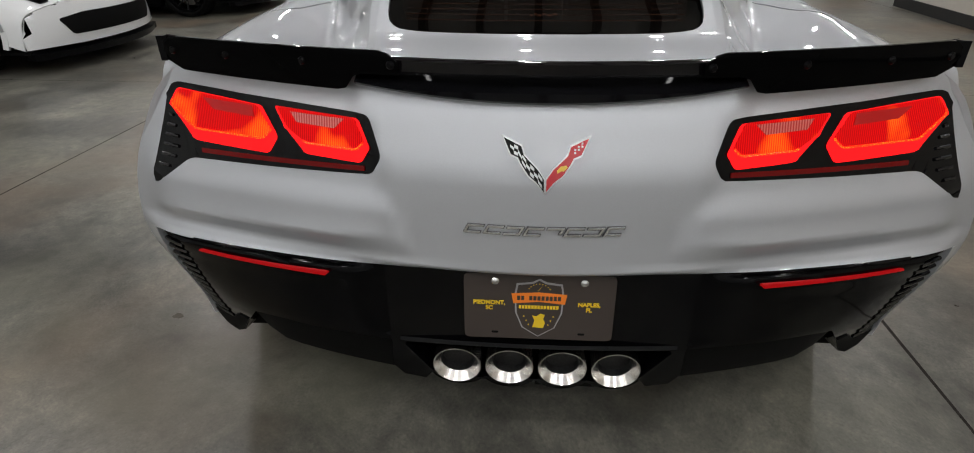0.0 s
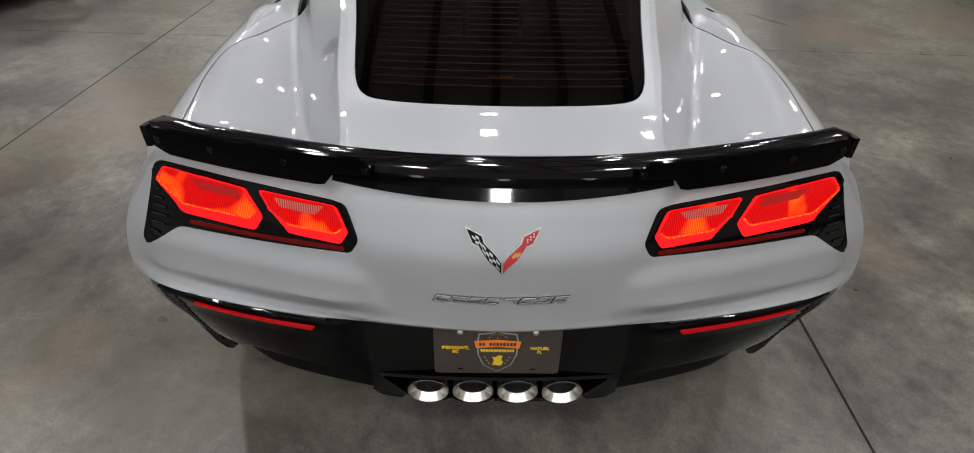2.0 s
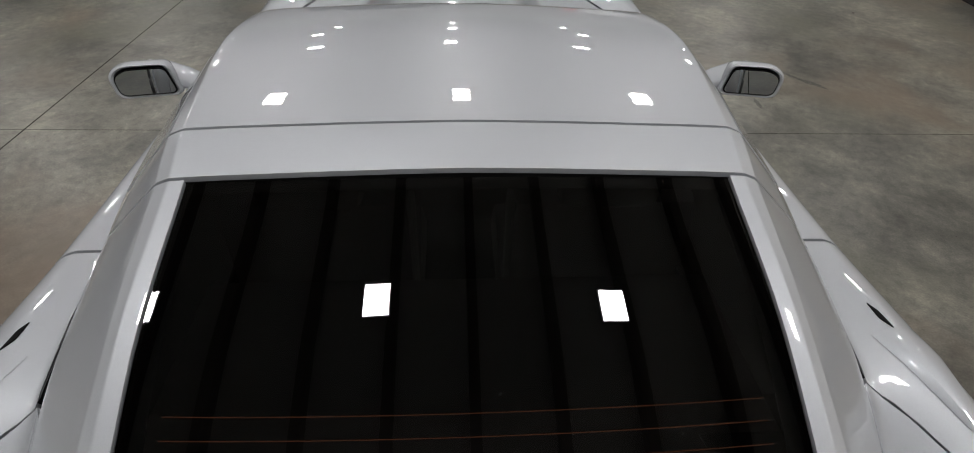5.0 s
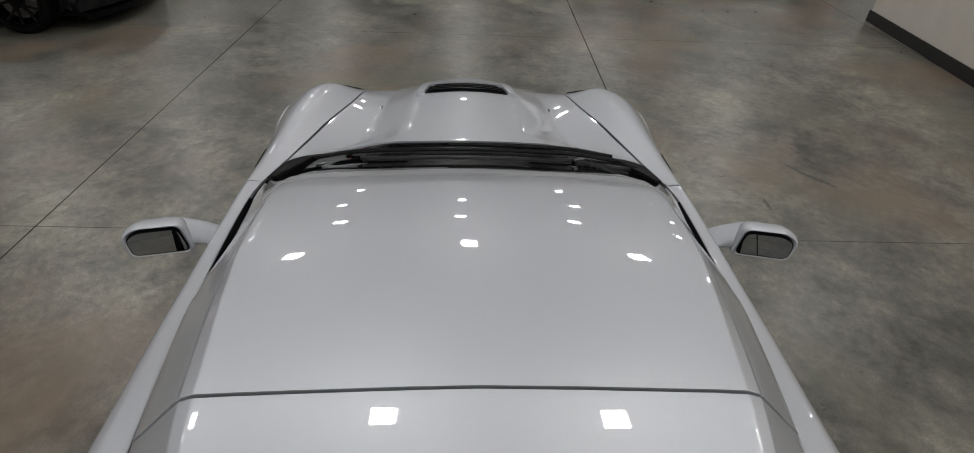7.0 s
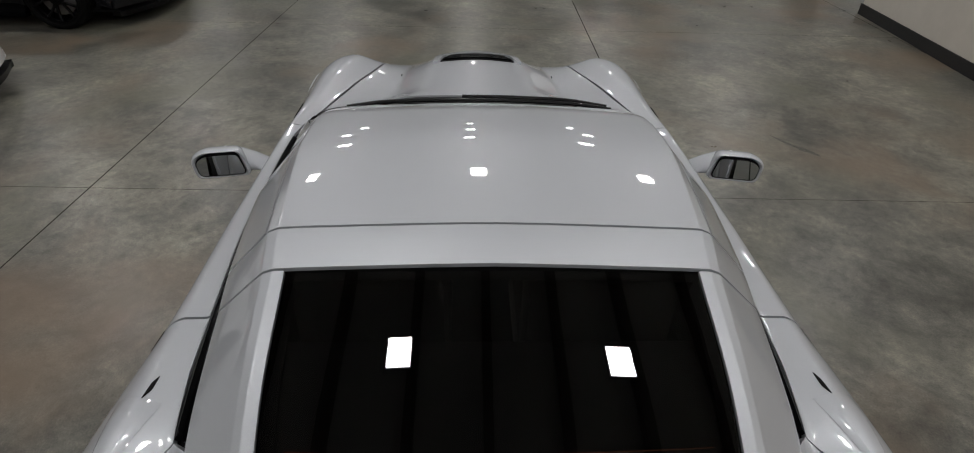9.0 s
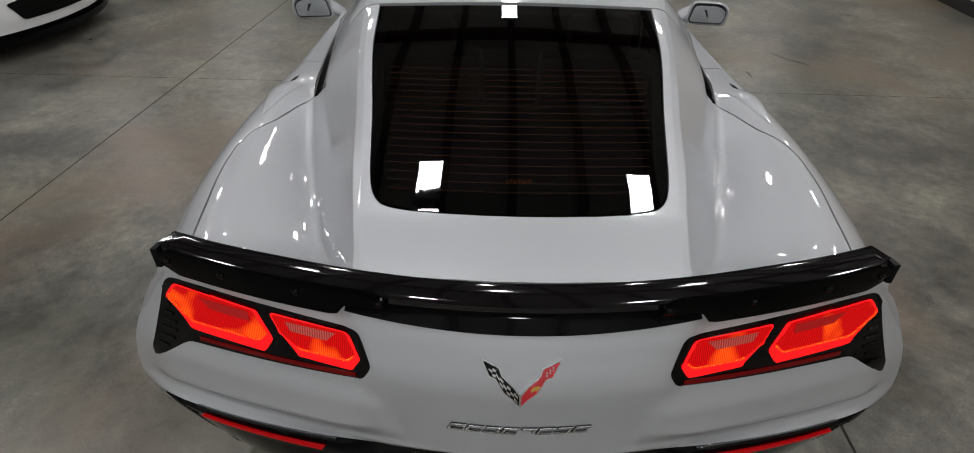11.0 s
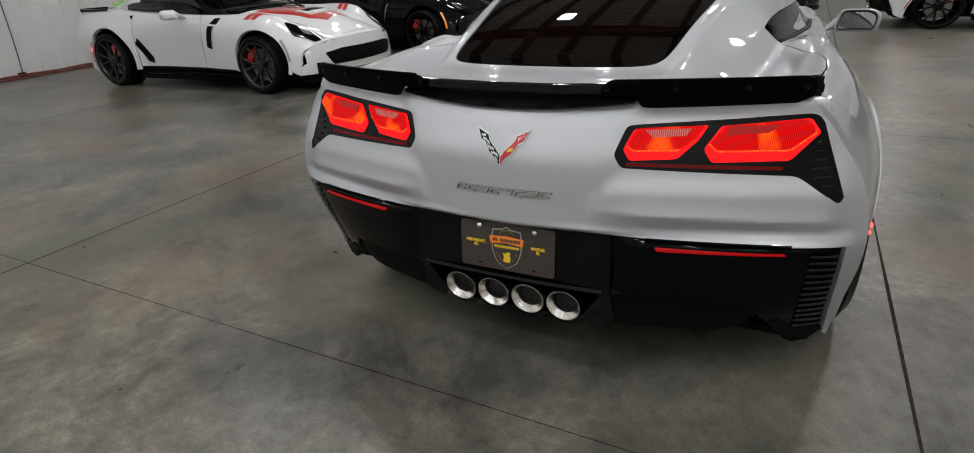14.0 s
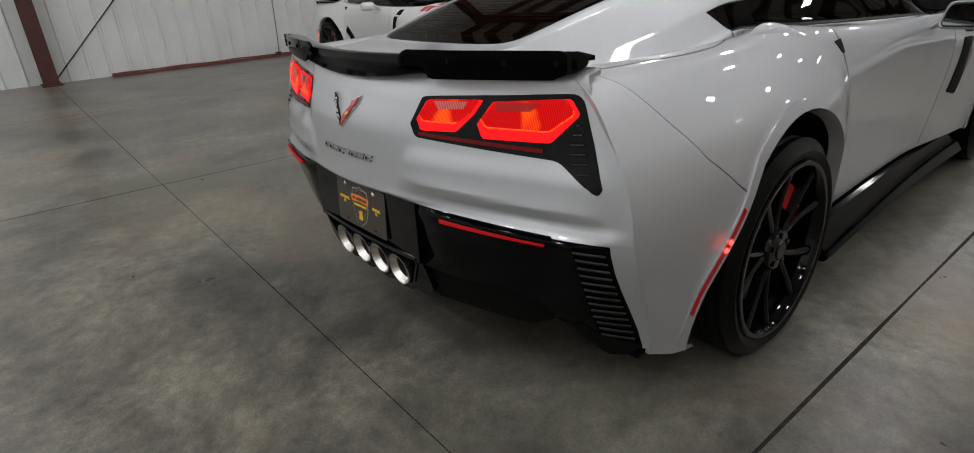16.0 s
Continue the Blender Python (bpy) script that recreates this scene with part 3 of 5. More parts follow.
def build_wheel(parent, axle, s, radius, width, rim, spoke, front):
    """A wheel with tyre, rim, ten thin spokes, disc and caliper. s: side."""
    hub = thing("wheel", "", "")
    del_keys = [k for k in hub.keys()]
    for k in del_keys:
        del hub[k]
    hub.parent = parent
    hub.location = (s * (0.995 - width / 2), axle, radius)
    h = width / 2
    bm = bmesh.new()
    prof = [(rim - .004, -h + .02), (rim + .012, -h + .006), (rim + .035, -h), (radius - .03, -h + .004), (radius - .008, -h + .02)]
    for k in range(9):
        c = -h + .03 + (width - .06) * k / 8
        prof += [(radius, c - .006), (radius, c + .006)]
        if k < 8:
            g = c + (width - .06) / 16
            prof += [(radius - .006, g - .004), (radius - .006, g + .004)]
    prof += [(radius - .008, h - .02), (radius - .03, h - .004), (rim + .035, h), (rim + .012, h - .006), (rim - .004, h - .02)]
    lathe(bm, prof, 0, 72)
    part("tyre", bm, RUBBER, hub, angle=28)
    bm = bmesh.new()
    o = s * h
    lathe(bm, [(rim + .008, o - s * .004), (rim + .004, o), (rim - .008, o - s * .001), (rim - .016, o - s * .012), (rim - .022, o - s * .05), (rim - .03, -o * .8), (rim - .002, -o + s * .02)], 0, 72)
    part("rim", bm, spoke, hub)
    bm = bmesh.new()
    face = o - s * .022
    lathe(bm, [(.0, face + s * .006), (.028, face + s * .006), (.031, face + s * .001), (.062, face - s * .004), (.072, face - s * .02), (.070, face - s * .06)], 0, 32)
    for k in range(5):
        a = 2 * math.pi * k / 5 + .3
        lathe(bm, [(0, face + s * .004), (.009, face + s * .003), (.010, face - s * .02)], 0, 8, Matrix.Translation((0, .047 * math.cos(a), .047 * math.sin(a))))
    part("hub", bm, spoke, hub)
    for k in range(5):
        a0 = 2 * math.pi * k / 5 + .62
        for d in (-1, 1):
            bm = bmesh.new()
            prev = None
            for j in range(9):
                t = j / 8
                r = .055 + (rim - .018 - .055) * t
                a = a0 + d * (.10 + .20 * t ** 0.8)
                w = .013 - .004 * math.sin(t * math.pi) + .004 * t
                x = face + s * (-.012 + .018 * t ** 2)
                c = Vector((x, r * math.cos(a), r * math.sin(a)))
                tan = Vector((0, -math.sin(a), math.cos(a)))
                ring = [bm.verts.new(c + tan * w + Vector((-s * .006, 0, 0))), bm.verts.new(c + tan * w * .35), bm.verts.new(c - tan * w * .35), bm.verts.new(c - tan * w + Vector((-s * .006, 0, 0))), bm.verts.new(c - tan * w * .8 - Vector((s * .035, 0, 0))), bm.verts.new(c + tan * w * .8 - Vector((s * .035, 0, 0)))]
                if prev:
                    for q in range(6):
                        bm.faces.new((prev[q], prev[(q + 1) % 6], ring[(q + 1) % 6], ring[q]))
                prev = ring
            part("spoke", bm, spoke, hub, angle=50)
    bm = bmesh.new()
    lathe(bm, [(.07, o - s * .09), (.185, o - s * .09), (.185, o - s * .12), (.07, o - s * .12)], 0, 48)
    part("brake_disc", bm, IRON, hub)
    bm = bmesh.new()
    base = radians(140 if front else 48)
    rows = []
    for j in range(9):
        a = base + radians(-30 + 60 * j / 8)
        rows.append([bm.verts.new((o - s * x, r * math.cos(a), r * math.sin(a))) for x, r in ((.055, .13), (.055, .205), (.13, .212), (.13, .13))])
    for a, b in zip(rows, rows[1:]):
        for q in range(4):
            bm.faces.new((a[q], a[(q + 1) % 4], b[(q + 1) % 4], b[q]))
    bm.faces.new(rows[0]), bm.faces.new(rows[-1])
    part("brake_caliper", bm, CALIPER, hub, "red-painted brake caliper")
    return hub


def build_car(ob, P, spokes, detail=True, soft_top=False, stripes=False):
    """All parts of one low two-seat sports car, nose towards +y, rear emblem at the origin's y."""
    # dark inner shell behind the panel gaps
    bm = bmesh.new()
    ys = np.arange(0.215, 4.44, 0.055)
    us = np.concatenate([-np.linspace(0, 6, 37)[:0:-1], np.linspace(0, 6, 37)])
    yy, uu = np.meshgrid(ys, us, indexing="ij")
    p, n = body_surface(yy.ravel(), uu.ravel())
    q = (p - n * np.where(yy.ravel() > 3.0, .034, .016)[:, None]).reshape(len(ys), len(us), 3)
    vs = [[bm.verts.new(c) for c in row] for row in q]
    for i in range(len(ys) - 1):
        for j in range(len(us) - 1):
            y, u = (ys[i] + ys[i + 1]) / 2, abs(us[j] + us[j + 1]) / 2
            z = q[i, j, 2]
            if u > 3.8 and y < rear_edge_y(u) + .05:
                continue
            if (0.42 < y < 1.30 and u < 0.93) or (1.03 < y < 2.62 and 2.25 < u < 2.9) or (2.42 < y < 2.62 and u < 1.9):
                continue
            if u > 3.9 and min(math.hypot(q[i, j, 1] - a, z - ARCH_Z) for a in (REAR_AXLE, FRONT_AXLE)) < 0.455:
                continue
            bm.faces.new((vs[i][j], vs[i + 1][j], vs[i + 1][j + 1], vs[i][j + 1]))
    bmesh.ops.delete(bm, geom=[v for v in bm.verts if not v.link_faces], context="VERTS")
    part("inner_shell", bm, UNDER, ob)
    bm = bmesh.new()
    box(bm, -.86, .86, .34, 4.2, .17, .20, .01)
    box(bm, -.60, .60, .36, 1.6, .20, .36, .03)
    part("underbody", bm, UNDER, ob)
    for s in (1, -1):
        for a in (REAR_AXLE, FRONT_AXLE):
            bm = bmesh.new()
            pr = [(.432, s * .45), (.432, s * .86), (.425, s * .90)]
            lathe(bm, pr, 0, 40, Matrix.Translation((0, a, ARCH_Z)))
            bmesh.ops.delete(bm, geom=[v for v in bm.verts if v.co.z < .2], context="VERTS")
            part("wheel_well", bm, UNDER, ob)

    # roof, rear deck and hatch glass
    rear = 1.335
    u_poly = [(rear, -2.05), (rear, -2.53)]
    left = [(y, -deck_seam(y)) for y in np.linspace(1.055, 0.255, 26)]
    back = [-3.8 + .4 * k for k in range(20)]
    back = [(.140 + .19 * float(loft_point(np.array([.2]), np.array([u]))[0, 0]) ** 2, u) for u in back]
    u_poly += [(1.1, -2.53), (.995, -2.55), (1.05, -2.96)] + left + back + [(y, -u) for y, u in reversed(left)] + [(1.05, 2.96), (.995, 2.55), (1.1, 2.53), (rear, 2.53), (rear, 1.0)]
    lower = [(.62, 1.0), (.50, .998), (.455, .986), (.425, .964), (.403, .927), (.388, .88), (.378, .81), (.370, .70), (.363, .5), (.358, .2), (.357, 0)]
    u_poly = u_poly[1:]
    u_poly += lower + [(y, -u) for y, u in reversed(lower[:-1])] + [(rear, -1.0)]
    top_mat = CLOTH if soft_top else P
    body_panel("rear_deck", u_poly, P, ob)
    glass = [(rear - .004, .988), (.62, .988), (.50, .986), (.460, .974), (.432, .952), (.411, .914), (.396, .865), (.387, .80), (.379, .69), (.371, .5), (.366, .2), (.365, 0)]
    glass = glass + [(y, -u) for y, u in reversed(glass[:-1])]
    body_panel("rear_window", glass, CLOTH if soft_top else TINT, ob, off=-.004, thick=.004, label="dark tinted rear window with heater lines")
    if not soft_top:
        ring = [(rear - .006, .98), (.62, .98), (.50, .978), (.465, .966), (.437, .944), (.417, .905), (.402, .855), (.393, .79), (.385, .68), (.377, .5), (.371, 0)]
        inner = [(rear - .05, .90), (.62, .885), (.51, .875), (.475, .85), (.458, .78), (.45, .5), (.447, 0)]
        for s in (1, -1):
            poly = ring + list(reversed(inner))
            body_panel("black_border", mirrored(poly, s), SATIN, ob, off=-.0095, thick=.002)
        for k in range(18):
            y = .445 + .0285 * k
            bm = bmesh.new()
            us = np.linspace(-.84, .84, 25)
            pts, nn = body_surface(y + .01 * (1 - (us / .84) ** 2) * -1, us)
            sweep(bm, pts - nn * .0042, .0008, 4)
            part("heater_wire", bm, WIRE, ob)
        for k, (a, b) in enumerate(((-.080, -.066), (-.058, -.040), (-.036, -.014), (-.006, .016), (.022, .050), (.056, .082))):
            y = .468 + .004 * (k % 2)
            body_panel("print_bar", [(y, a), (y, b), (y + .010, b), (y + .010, a)], ORANGE, ob, off=-.0088, thick=.0006)
    edge = lambda u: 2.345 - .10 * (abs(u) / 2) ** 2
    us = [2.0 - 4.0 * k / 24 for k in range(25)]
    body_panel("roof_panel", [(1.478, -2.0), (1.478, -1.0), (1.486, 0), (1.478, 1.0), (1.478, 2.0)] + [(edge(u), u) for u in us], top_mat, ob, steps=(.05, .125))
    body_panel("roof_hoop", [(1.343, -2.54), (1.343, -1), (1.350, 0), (1.343, 1), (1.343, 2.54), (1.470, 2.55), (1.470, 1.0), (1.478, 0), (1.470, -1.0), (1.470, -2.55)], top_mat, ob)
    ws = [(edge(u) + .035, u) for u in us]
    body_panel("windscreen", ws + [(2.61 + .19 * (1 - (k / 12 - 1) ** 2), -1.95 + 3.9 * k / 24) for k in range(25)], CLEAR, ob, off=-.004, thick=.004)
    # painted header; its extra front depth stands in for the hood reflected in glass
    body_panel("windscreen_header", [(edge(u) + .010, u) for u in us] + [(edge(u) + .085, u) for u in reversed(us)], top_mat, ob, off=.001)
    body_panel("cowl", [(2.606 + .19 * (1 - (k / 12 - 1) ** 2), -2.0 + 4.0 * k / 24) for k in range(25)] + [(2.80, 2.7)] + [(2.915 + .14 * (1 - (k / 12 - 1) ** 2), 2.95 - 5.9 * k / 24) for k in range(25)] + [(2.80, -2.7)], GLOSS, ob, off=-.006)
    # dash vents' reflection in the glass, drawn as slotted ovals on the cowl
    for mid_u, half in ((0.0, .95), (1.55, .62)):
        grille = [(2.865 + .036 * math.sin(a) - .02 * mid_u, mid_u + half * math.cos(a)) for a in (2 * math.pi * k / 28 for k in range(28))]
        cg = body_panel("cowl_grille", grille, GREYDARK, ob, off=.004, thick=.008, rim=.003)
        for k in range(3):
            y, w = 2.848 + .017 * k - .02 * mid_u, half * (.80, .93, .80)[k]
            body_panel("grille_slot", [(y - .003, mid_u - w), (y - .003, mid_u + w), (y + .003, mid_u + w), (y + .003, mid_u - w)], UNDER, cg, off=.006, thick=.002)
    for s in (1, -1):
        body_panel("cowl_end", mirrored([(2.58, 1.85), (2.64, 2.2), (2.70, 2.6), (2.76, 2.96), (2.905, 2.96), (2.935, 2.5), (2.955, 2.2), (2.96, 1.85)], s), UNDER, ob, off=.005, thick=.01)
        for k in (0, 1):
            bm = bmesh.new()
            us = np.linspace(-.2, 1.7, 14)
            pts, nn = body_surface(2.84 + .05 * k + .08 * (1 - (us / 2) ** 2), us * s)
            sweep(bm, pts + nn * (.012 + .006 * k), .009, 6)
            part("wiper", bm, SATIN, ob)
            if s < 0:
                break

    for s in (1, -1):
        # pillar strip between roof and side glass, front pillar
        body_panel("roof_rail", mirrored([(1.478, 2.015), (2.25, 2.02), (2.52, 2.01), (2.60, 2.26), (2.3, 2.40), (1.9, 2.52), (1.478, 2.55)], s), CLOTH if soft_top else P, ob, off=.001)
        wpoly = [(1.00, 2.56), (1.058, 2.92), (1.16, 2.95), (1.9, 2.96), (2.5, 2.94), (2.66, 2.80), (2.58, 2.42), (2.32, 2.42), (1.9, 2.54), (1.6, 2.56), (1.35, 2.56), (1.1, 2.54)]
        body_panel("side_window", mirrored(round_poly(wpoly, .03), s), SIDETINT, ob, off=-.009, thick=.004, label="dark side glass with a pointed rear end")
        body_panel("window_seal", mirrored([(1.068, 2.955), (1.16, 2.965), (1.9, 2.97), (2.6, 2.96), (2.6, 3.03), (1.9, 3.03), (1.15, 3.03), (1.062, 3.0)], s), SATIN, ob, off=.001)
        # quarter panel round the rear wheel
        inner = [(y, deck_seam(y) + .022) for y in np.linspace(.252, 1.055, 22)]
        poly = inner + [(1.25, 3.08), (1.435, 3.05), (1.432, 3.6), (1.41, 4.2), (1.405, 5.0), (1.405, 6.0), (1.34, 6.0)]
        seam = [(.562, .646), (.51, .690), (.457, .733), (.396, .807), (.341, .873), (.300, .920), (.255, .945)]
        poly += arch(REAR_AXLE, .004, -16, 138.0)
        poly += [(y, u_at(y, z)) for y, z in seam]
        body_panel("quarter_panel", mirrored(poly, s), P, ob)
        # bumper corner behind the wheel
        a_pts = arch(REAR_AXLE, .004, 138.9, 190, 18)
        b_pts = [(y, u_at(y, z) + .009) for y, z in reversed(seam)]
        r_pts = [(float(rear_edge_y(u)), u) for u in np.linspace(6.0, 3.92, 18)]
        body_panel("bumper_corner", mirrored([(y, u) for y, u in b_pts] + a_pts + [(.50, 6.0)] + r_pts, s), P, ob)
        for axle, a0, a1, nm in ((REAR_AXLE, -16, 189, "arch_lip"), (FRONT_AXLE, -16, 192, "arch_lip")):
            ring = arch(axle, 0.0, a0, a1, 44) + arch(axle, .040 if axle == FRONT_AXLE else .034, a1, a0, 44)
            body_panel(nm, mirrored(ring, s), P, ob, off=.006, thick=.045, steps=(.035, .11))
        # raised air scoop on the haunch
        haunch_scoop(ob, P, s)
        # door, handle pocket, front fender
        door = [(1.444, 3.06), (1.442, 3.6), (1.42, 4.2), (1.415, 5.0), (1.415, 5.92), (2.62, 5.92), (2.70, 5.0), (2.72, 4.2), (2.73, 3.06)]
        d = body_panel("door", mirrored(door, s), P, ob, steps=(.05, .125))
        body_panel("handle_pocket", mirrored(round_poly([(1.362, 4.18), (1.430, 4.14), (1.424, 4.40), (1.398, 4.38)], .012), s), UNDER, d, off=.002)
        fender = [(2.735, 3.08), (2.73, 4.2), (2.71, 5.0), (2.63, 5.92), (3.18, 5.92)] + arch(FRONT_AXLE, .004, 194, -10, 36) + [(4.455, 5.95), (4.455, 5.2), (4.455, 3.1), (4.2, 3.04), (3.6, 3.04), (3.0, 3.04)]
        body_panel("front_fender", mirrored(fender, s), P, ob, steps=(.045, .125))
        body_panel("side_vent", mirrored([(2.88, 4.62), (2.96, 4.25), (3.05, 4.25), (3.00, 4.66)], s), UNDER, ob, off=.004)
        body_panel("side_vent", mirrored([(2.76, 5.42), (2.85, 4.74), (2.96, 4.74), (2.86, 5.46)], s), UNDER, ob, off=.004)
        body_panel("vent_blade", mirrored([(2.855, 5.44), (2.955, 4.76), (2.972, 4.76), (2.875, 5.44)], s), CHROME, ob, off=.010)
        if soft_top:
            body_panel("rear_inlet", mirrored([(1.41, 5.35), (1.46, 5.2), (1.66, 5.72), (1.64, 5.85), (1.54, 5.8)], s), UNDER, ob, off=.004)
        if stripes and s > 0:
            fender_stripes(ob)
        lamp = [(4.02, 4.02), (4.12, 3.62), (4.24, 3.42), (4.43, 3.4), (4.43, 3.9), (4.26, 4.36)]
        hl = body_panel("headlight", mirrored(round_poly(lamp, .05), s), GLOSS, ob, off=.014)
        body_panel("headlight_lens", mirrored(round_poly([(4.16, 3.72), (4.22, 3.56), (4.36, 3.58), (4.30, 3.92)], .03), s), CHROME, hl, off=.019)
        ring = arch(FRONT_AXLE, .036, 4, 40, 14) + arch(FRONT_AXLE, .012, 40, 4, 14)
        body_panel("side_marker", mirrored(ring, s), GREYPRINT if soft_top else AMBER, ob, off=.010, thick=.01)
        # side skirt
        bm = bmesh.new()
        prev = None
        for j in range(25):
            y = 1.36 + 1.86 * j / 24
            e = .02 * math.sin(math.pi * j / 24)
            h = .165 if soft_top else .255
            c = [(.86, .125), (.955 - e, .125), (.968 - e, .14), (.925 - e, h - .05), (.915 - e, h), (.86, h + .005)]
            ringv = [bm.verts.new((s * x, y, z)) for x, z in c]
            if prev:
                for q in range(6):
                    bm.faces.new((prev[q], prev[(q + 1) % 6], ringv[(q + 1) % 6], ringv[q]))
            else:
                bm.faces.new(ringv)
            prev = ringv
        bm.faces.new(prev)
        part("side_skirt", bm, SILL, ob)
        # mirror
        mi = part("door_mirror", mirror_shell(s), P, ob)
        part("mirror_glass", mirror_glass(s), MIRROR, mi, "mirror glass")
        bm = bmesh.new()
        rim = round_poly([(s * a, h) for a, h in ((-.102, -.049), (.092, -.044), (.102, .029), (.059, .053), (-.078, .050))][::s], .025)
        f = bm.faces.new([bm.verts.new((a, 0, b)) for a, b in rim])
        r = bmesh.ops.extrude_face_region(bm, geom=[f])
        bmesh.ops.translate(bm, vec=(0, .02, 0), verts=[v for v in r["geom"] if isinstance(v, bmesh.types.BMVert)])
        bmesh.ops.transform(bm, matrix=MIRROR_POSE(s) @ Matrix.Translation((0, -.003, 0)), verts=bm.verts)
        part("mirror_rim", bm, SATIN, mi, smooth=False)

    # hood
    hood = [(2.922 + .14 * (1 - (k / 12 - 1) ** 2), -2.95 + 5.9 * k / 24) for k in range(25)] + [(3.6, 3.0), (4.2, 3.0), (4.40, 2.9), (4.40, -2.9), (4.2, -3.0), (3.6, -3.0)]
    body_panel("hood", hood, P, ob, steps=(.05, .125))
    body_panel("nose_panel", [(4.405, -3.05), (4.458, -3.05), (4.458, 3.05), (4.405, 3.05)], P, ob)
    if stripes:
        for s in (1, -1):
            body_panel("hood_stripe", mirrored([(3.10, .15), (3.12, 1.3), (3.9, 1.35), (4.1, .9), (4.05, .15)], s), REDSTRIPE, ob, off=.003, steps=(.05, .125))
    hv = body_panel("hood_vent", round_poly([(3.665, -.87), (3.665, .87), (3.79, .80), (3.81, 0), (3.79, -.80)], .008), UNDER, ob, off=.004)
    rim_in = [(3.665, .87), (3.79, .80), (3.81, 0), (3.79, -.80), (3.665, -.87)]
    rim_out = [(3.64, -1.03), (3.88, -1.0), (3.925, 0), (3.88, 1.0), (3.64, 1.03)]
    body_panel("vent_rim", rim_in + rim_out, P, ob, off=.016, thick=.02)
    for k in range(4):
        y = 3.680 + .030 * k
        body_panel("vent_slat", [(y, -.8 + .04 * k), (y, .8 - .04 * k), (y + .012, .8 - .04 * k), (y + .012, -.8 + .04 * k)], SATIN, hv, off=.014)
    front = [(-.90, .22), (.90, .22), (.90, .5)] + [(x, .70) for x in (.8, .4, 0, -.4, -.8)] + [(-.90, .5)]
    panel("front_bumper", front, nose, (.06, .05), P, ob)
    panel("grille", round_poly([(-.55, .30), (.55, .30), (.64, .44), (.42, .475), (-.42, .475), (-.64, .44)], .03), nose, (.06, .06), UNDER, ob, off=.006)
    panel("splitter", [(-.88, .13), (.88, .13), (.88, .185), (-.88, .185)], nose, (.06, .05), SATIN, ob, off=.03, thick=.12)

    # interior
    bm = bmesh.new()
    box(bm, -.62, .62, .45, 1.55, .70, .74, .01)
    part("cargo_floor", bm, LEATHER, ob)
    for s in (1, -1):
        bm = bmesh.new()
        box(bm, s * .36 - .24, s * .36 + .24, 1.62, 1.78, .35, .92, .05)
        box(bm, s * .36 - .13, s * .36 + .13, 1.60, 1.72, .90, 1.08, .05)
        box(bm, s * .36 - .24, s * .36 + .24, 1.75, 2.25, .33, .47, .05)
        part("seat", bm, LEATHER, ob)
    bm = bmesh.new()
    box(bm, -.66, .66, 2.55, 2.90, .62, .84, .06)
    part("dashboard", bm, LEATHER, ob)

    for s in (1, -1):
        build_wheel(ob, .893, s, .345, .33, .275, spokes, False)
        build_wheel(ob, 3.61, s, .332, .285, .258, spokes, True)

    build_rear(ob, P)


def MIRROR_POSE(s):
    return pose(s * 1.013, 2.31, .912, -6, 0, s * -14) @ Matrix.Scale(.89, 4)


def mirror_shell(s):
    bm = bmesh.new()
    base = round_poly([(-.118, -.060), (.105, -.056), (.120, .036), (.072, .068), (-.09, .064)], .03)
    prev = None
    for y, k in ((.004, .86), (0, .93), (.006, 1.0), (.03, 1.03), (.07, .95), (.105, .72), (.125, .35)):
        ring = [bm.verts.new((a * k * (1 if s > 0 else -1), y, b * k)) for a, b in base]
        if prev:
            for q in range(len(ring)):
                bm.faces.new((prev[q], prev[(q + 1) % len(ring)], ring[(q + 1) % len(ring)], ring[q]))
        prev = ring
    bm.faces.new(prev)
    bmesh.ops.transform(bm, matrix=MIRROR_POSE(s), verts=bm.verts)
    prev = None
    for x, y, z, a, b in ((.985, 2.365, .915, .050, .050), (.945, 2.380, .908, .052, .043), (.905, 2.405, .885, .048, .034), (.875, 2.425, .855, .050, .030), (.845, 2.435, .825, .056, .030)):
        ring = [bm.verts.new((s * x + s * b * .5 * math.sin(w), y + a * math.cos(w), z + b * math.sin(w))) for w in (2 * math.pi * k / 14 for k in range(14))]
        if prev:
            for q in range(14):
                bm.faces.new((prev[q], prev[(q + 1) % 14], ring[(q + 1) % 14], ring[q]))
        prev = ring
    return bm


def mirror_glass(s):
    bm = bmesh.new()
    poly = round_poly([(-.097, -.045), (.088, -.040), (.098, .026), (.056, .049), (-.074, .046)], .022)
    bm.faces.new([bm.verts.new((a * s, -.006, b)) for a, b in poly])
    bmesh.ops.transform(bm, matrix=MIRROR_POSE(s), verts=bm.verts)
    return bm


def fascia_rod(name, ends, s, parent, r=.0046, lift=.007):
    """A round-nosed slat lying on the rear face."""
    xs = np.linspace(ends[0][0], ends[1][0], 5) * s
    pts, nn = fascia(xs, np.linspace(ends[0][1], ends[1][1], 5))
    bm = bmesh.new()
    sweep(bm, pts + nn * lift, r, 8)
    return part(name, bm, SLAT, parent)


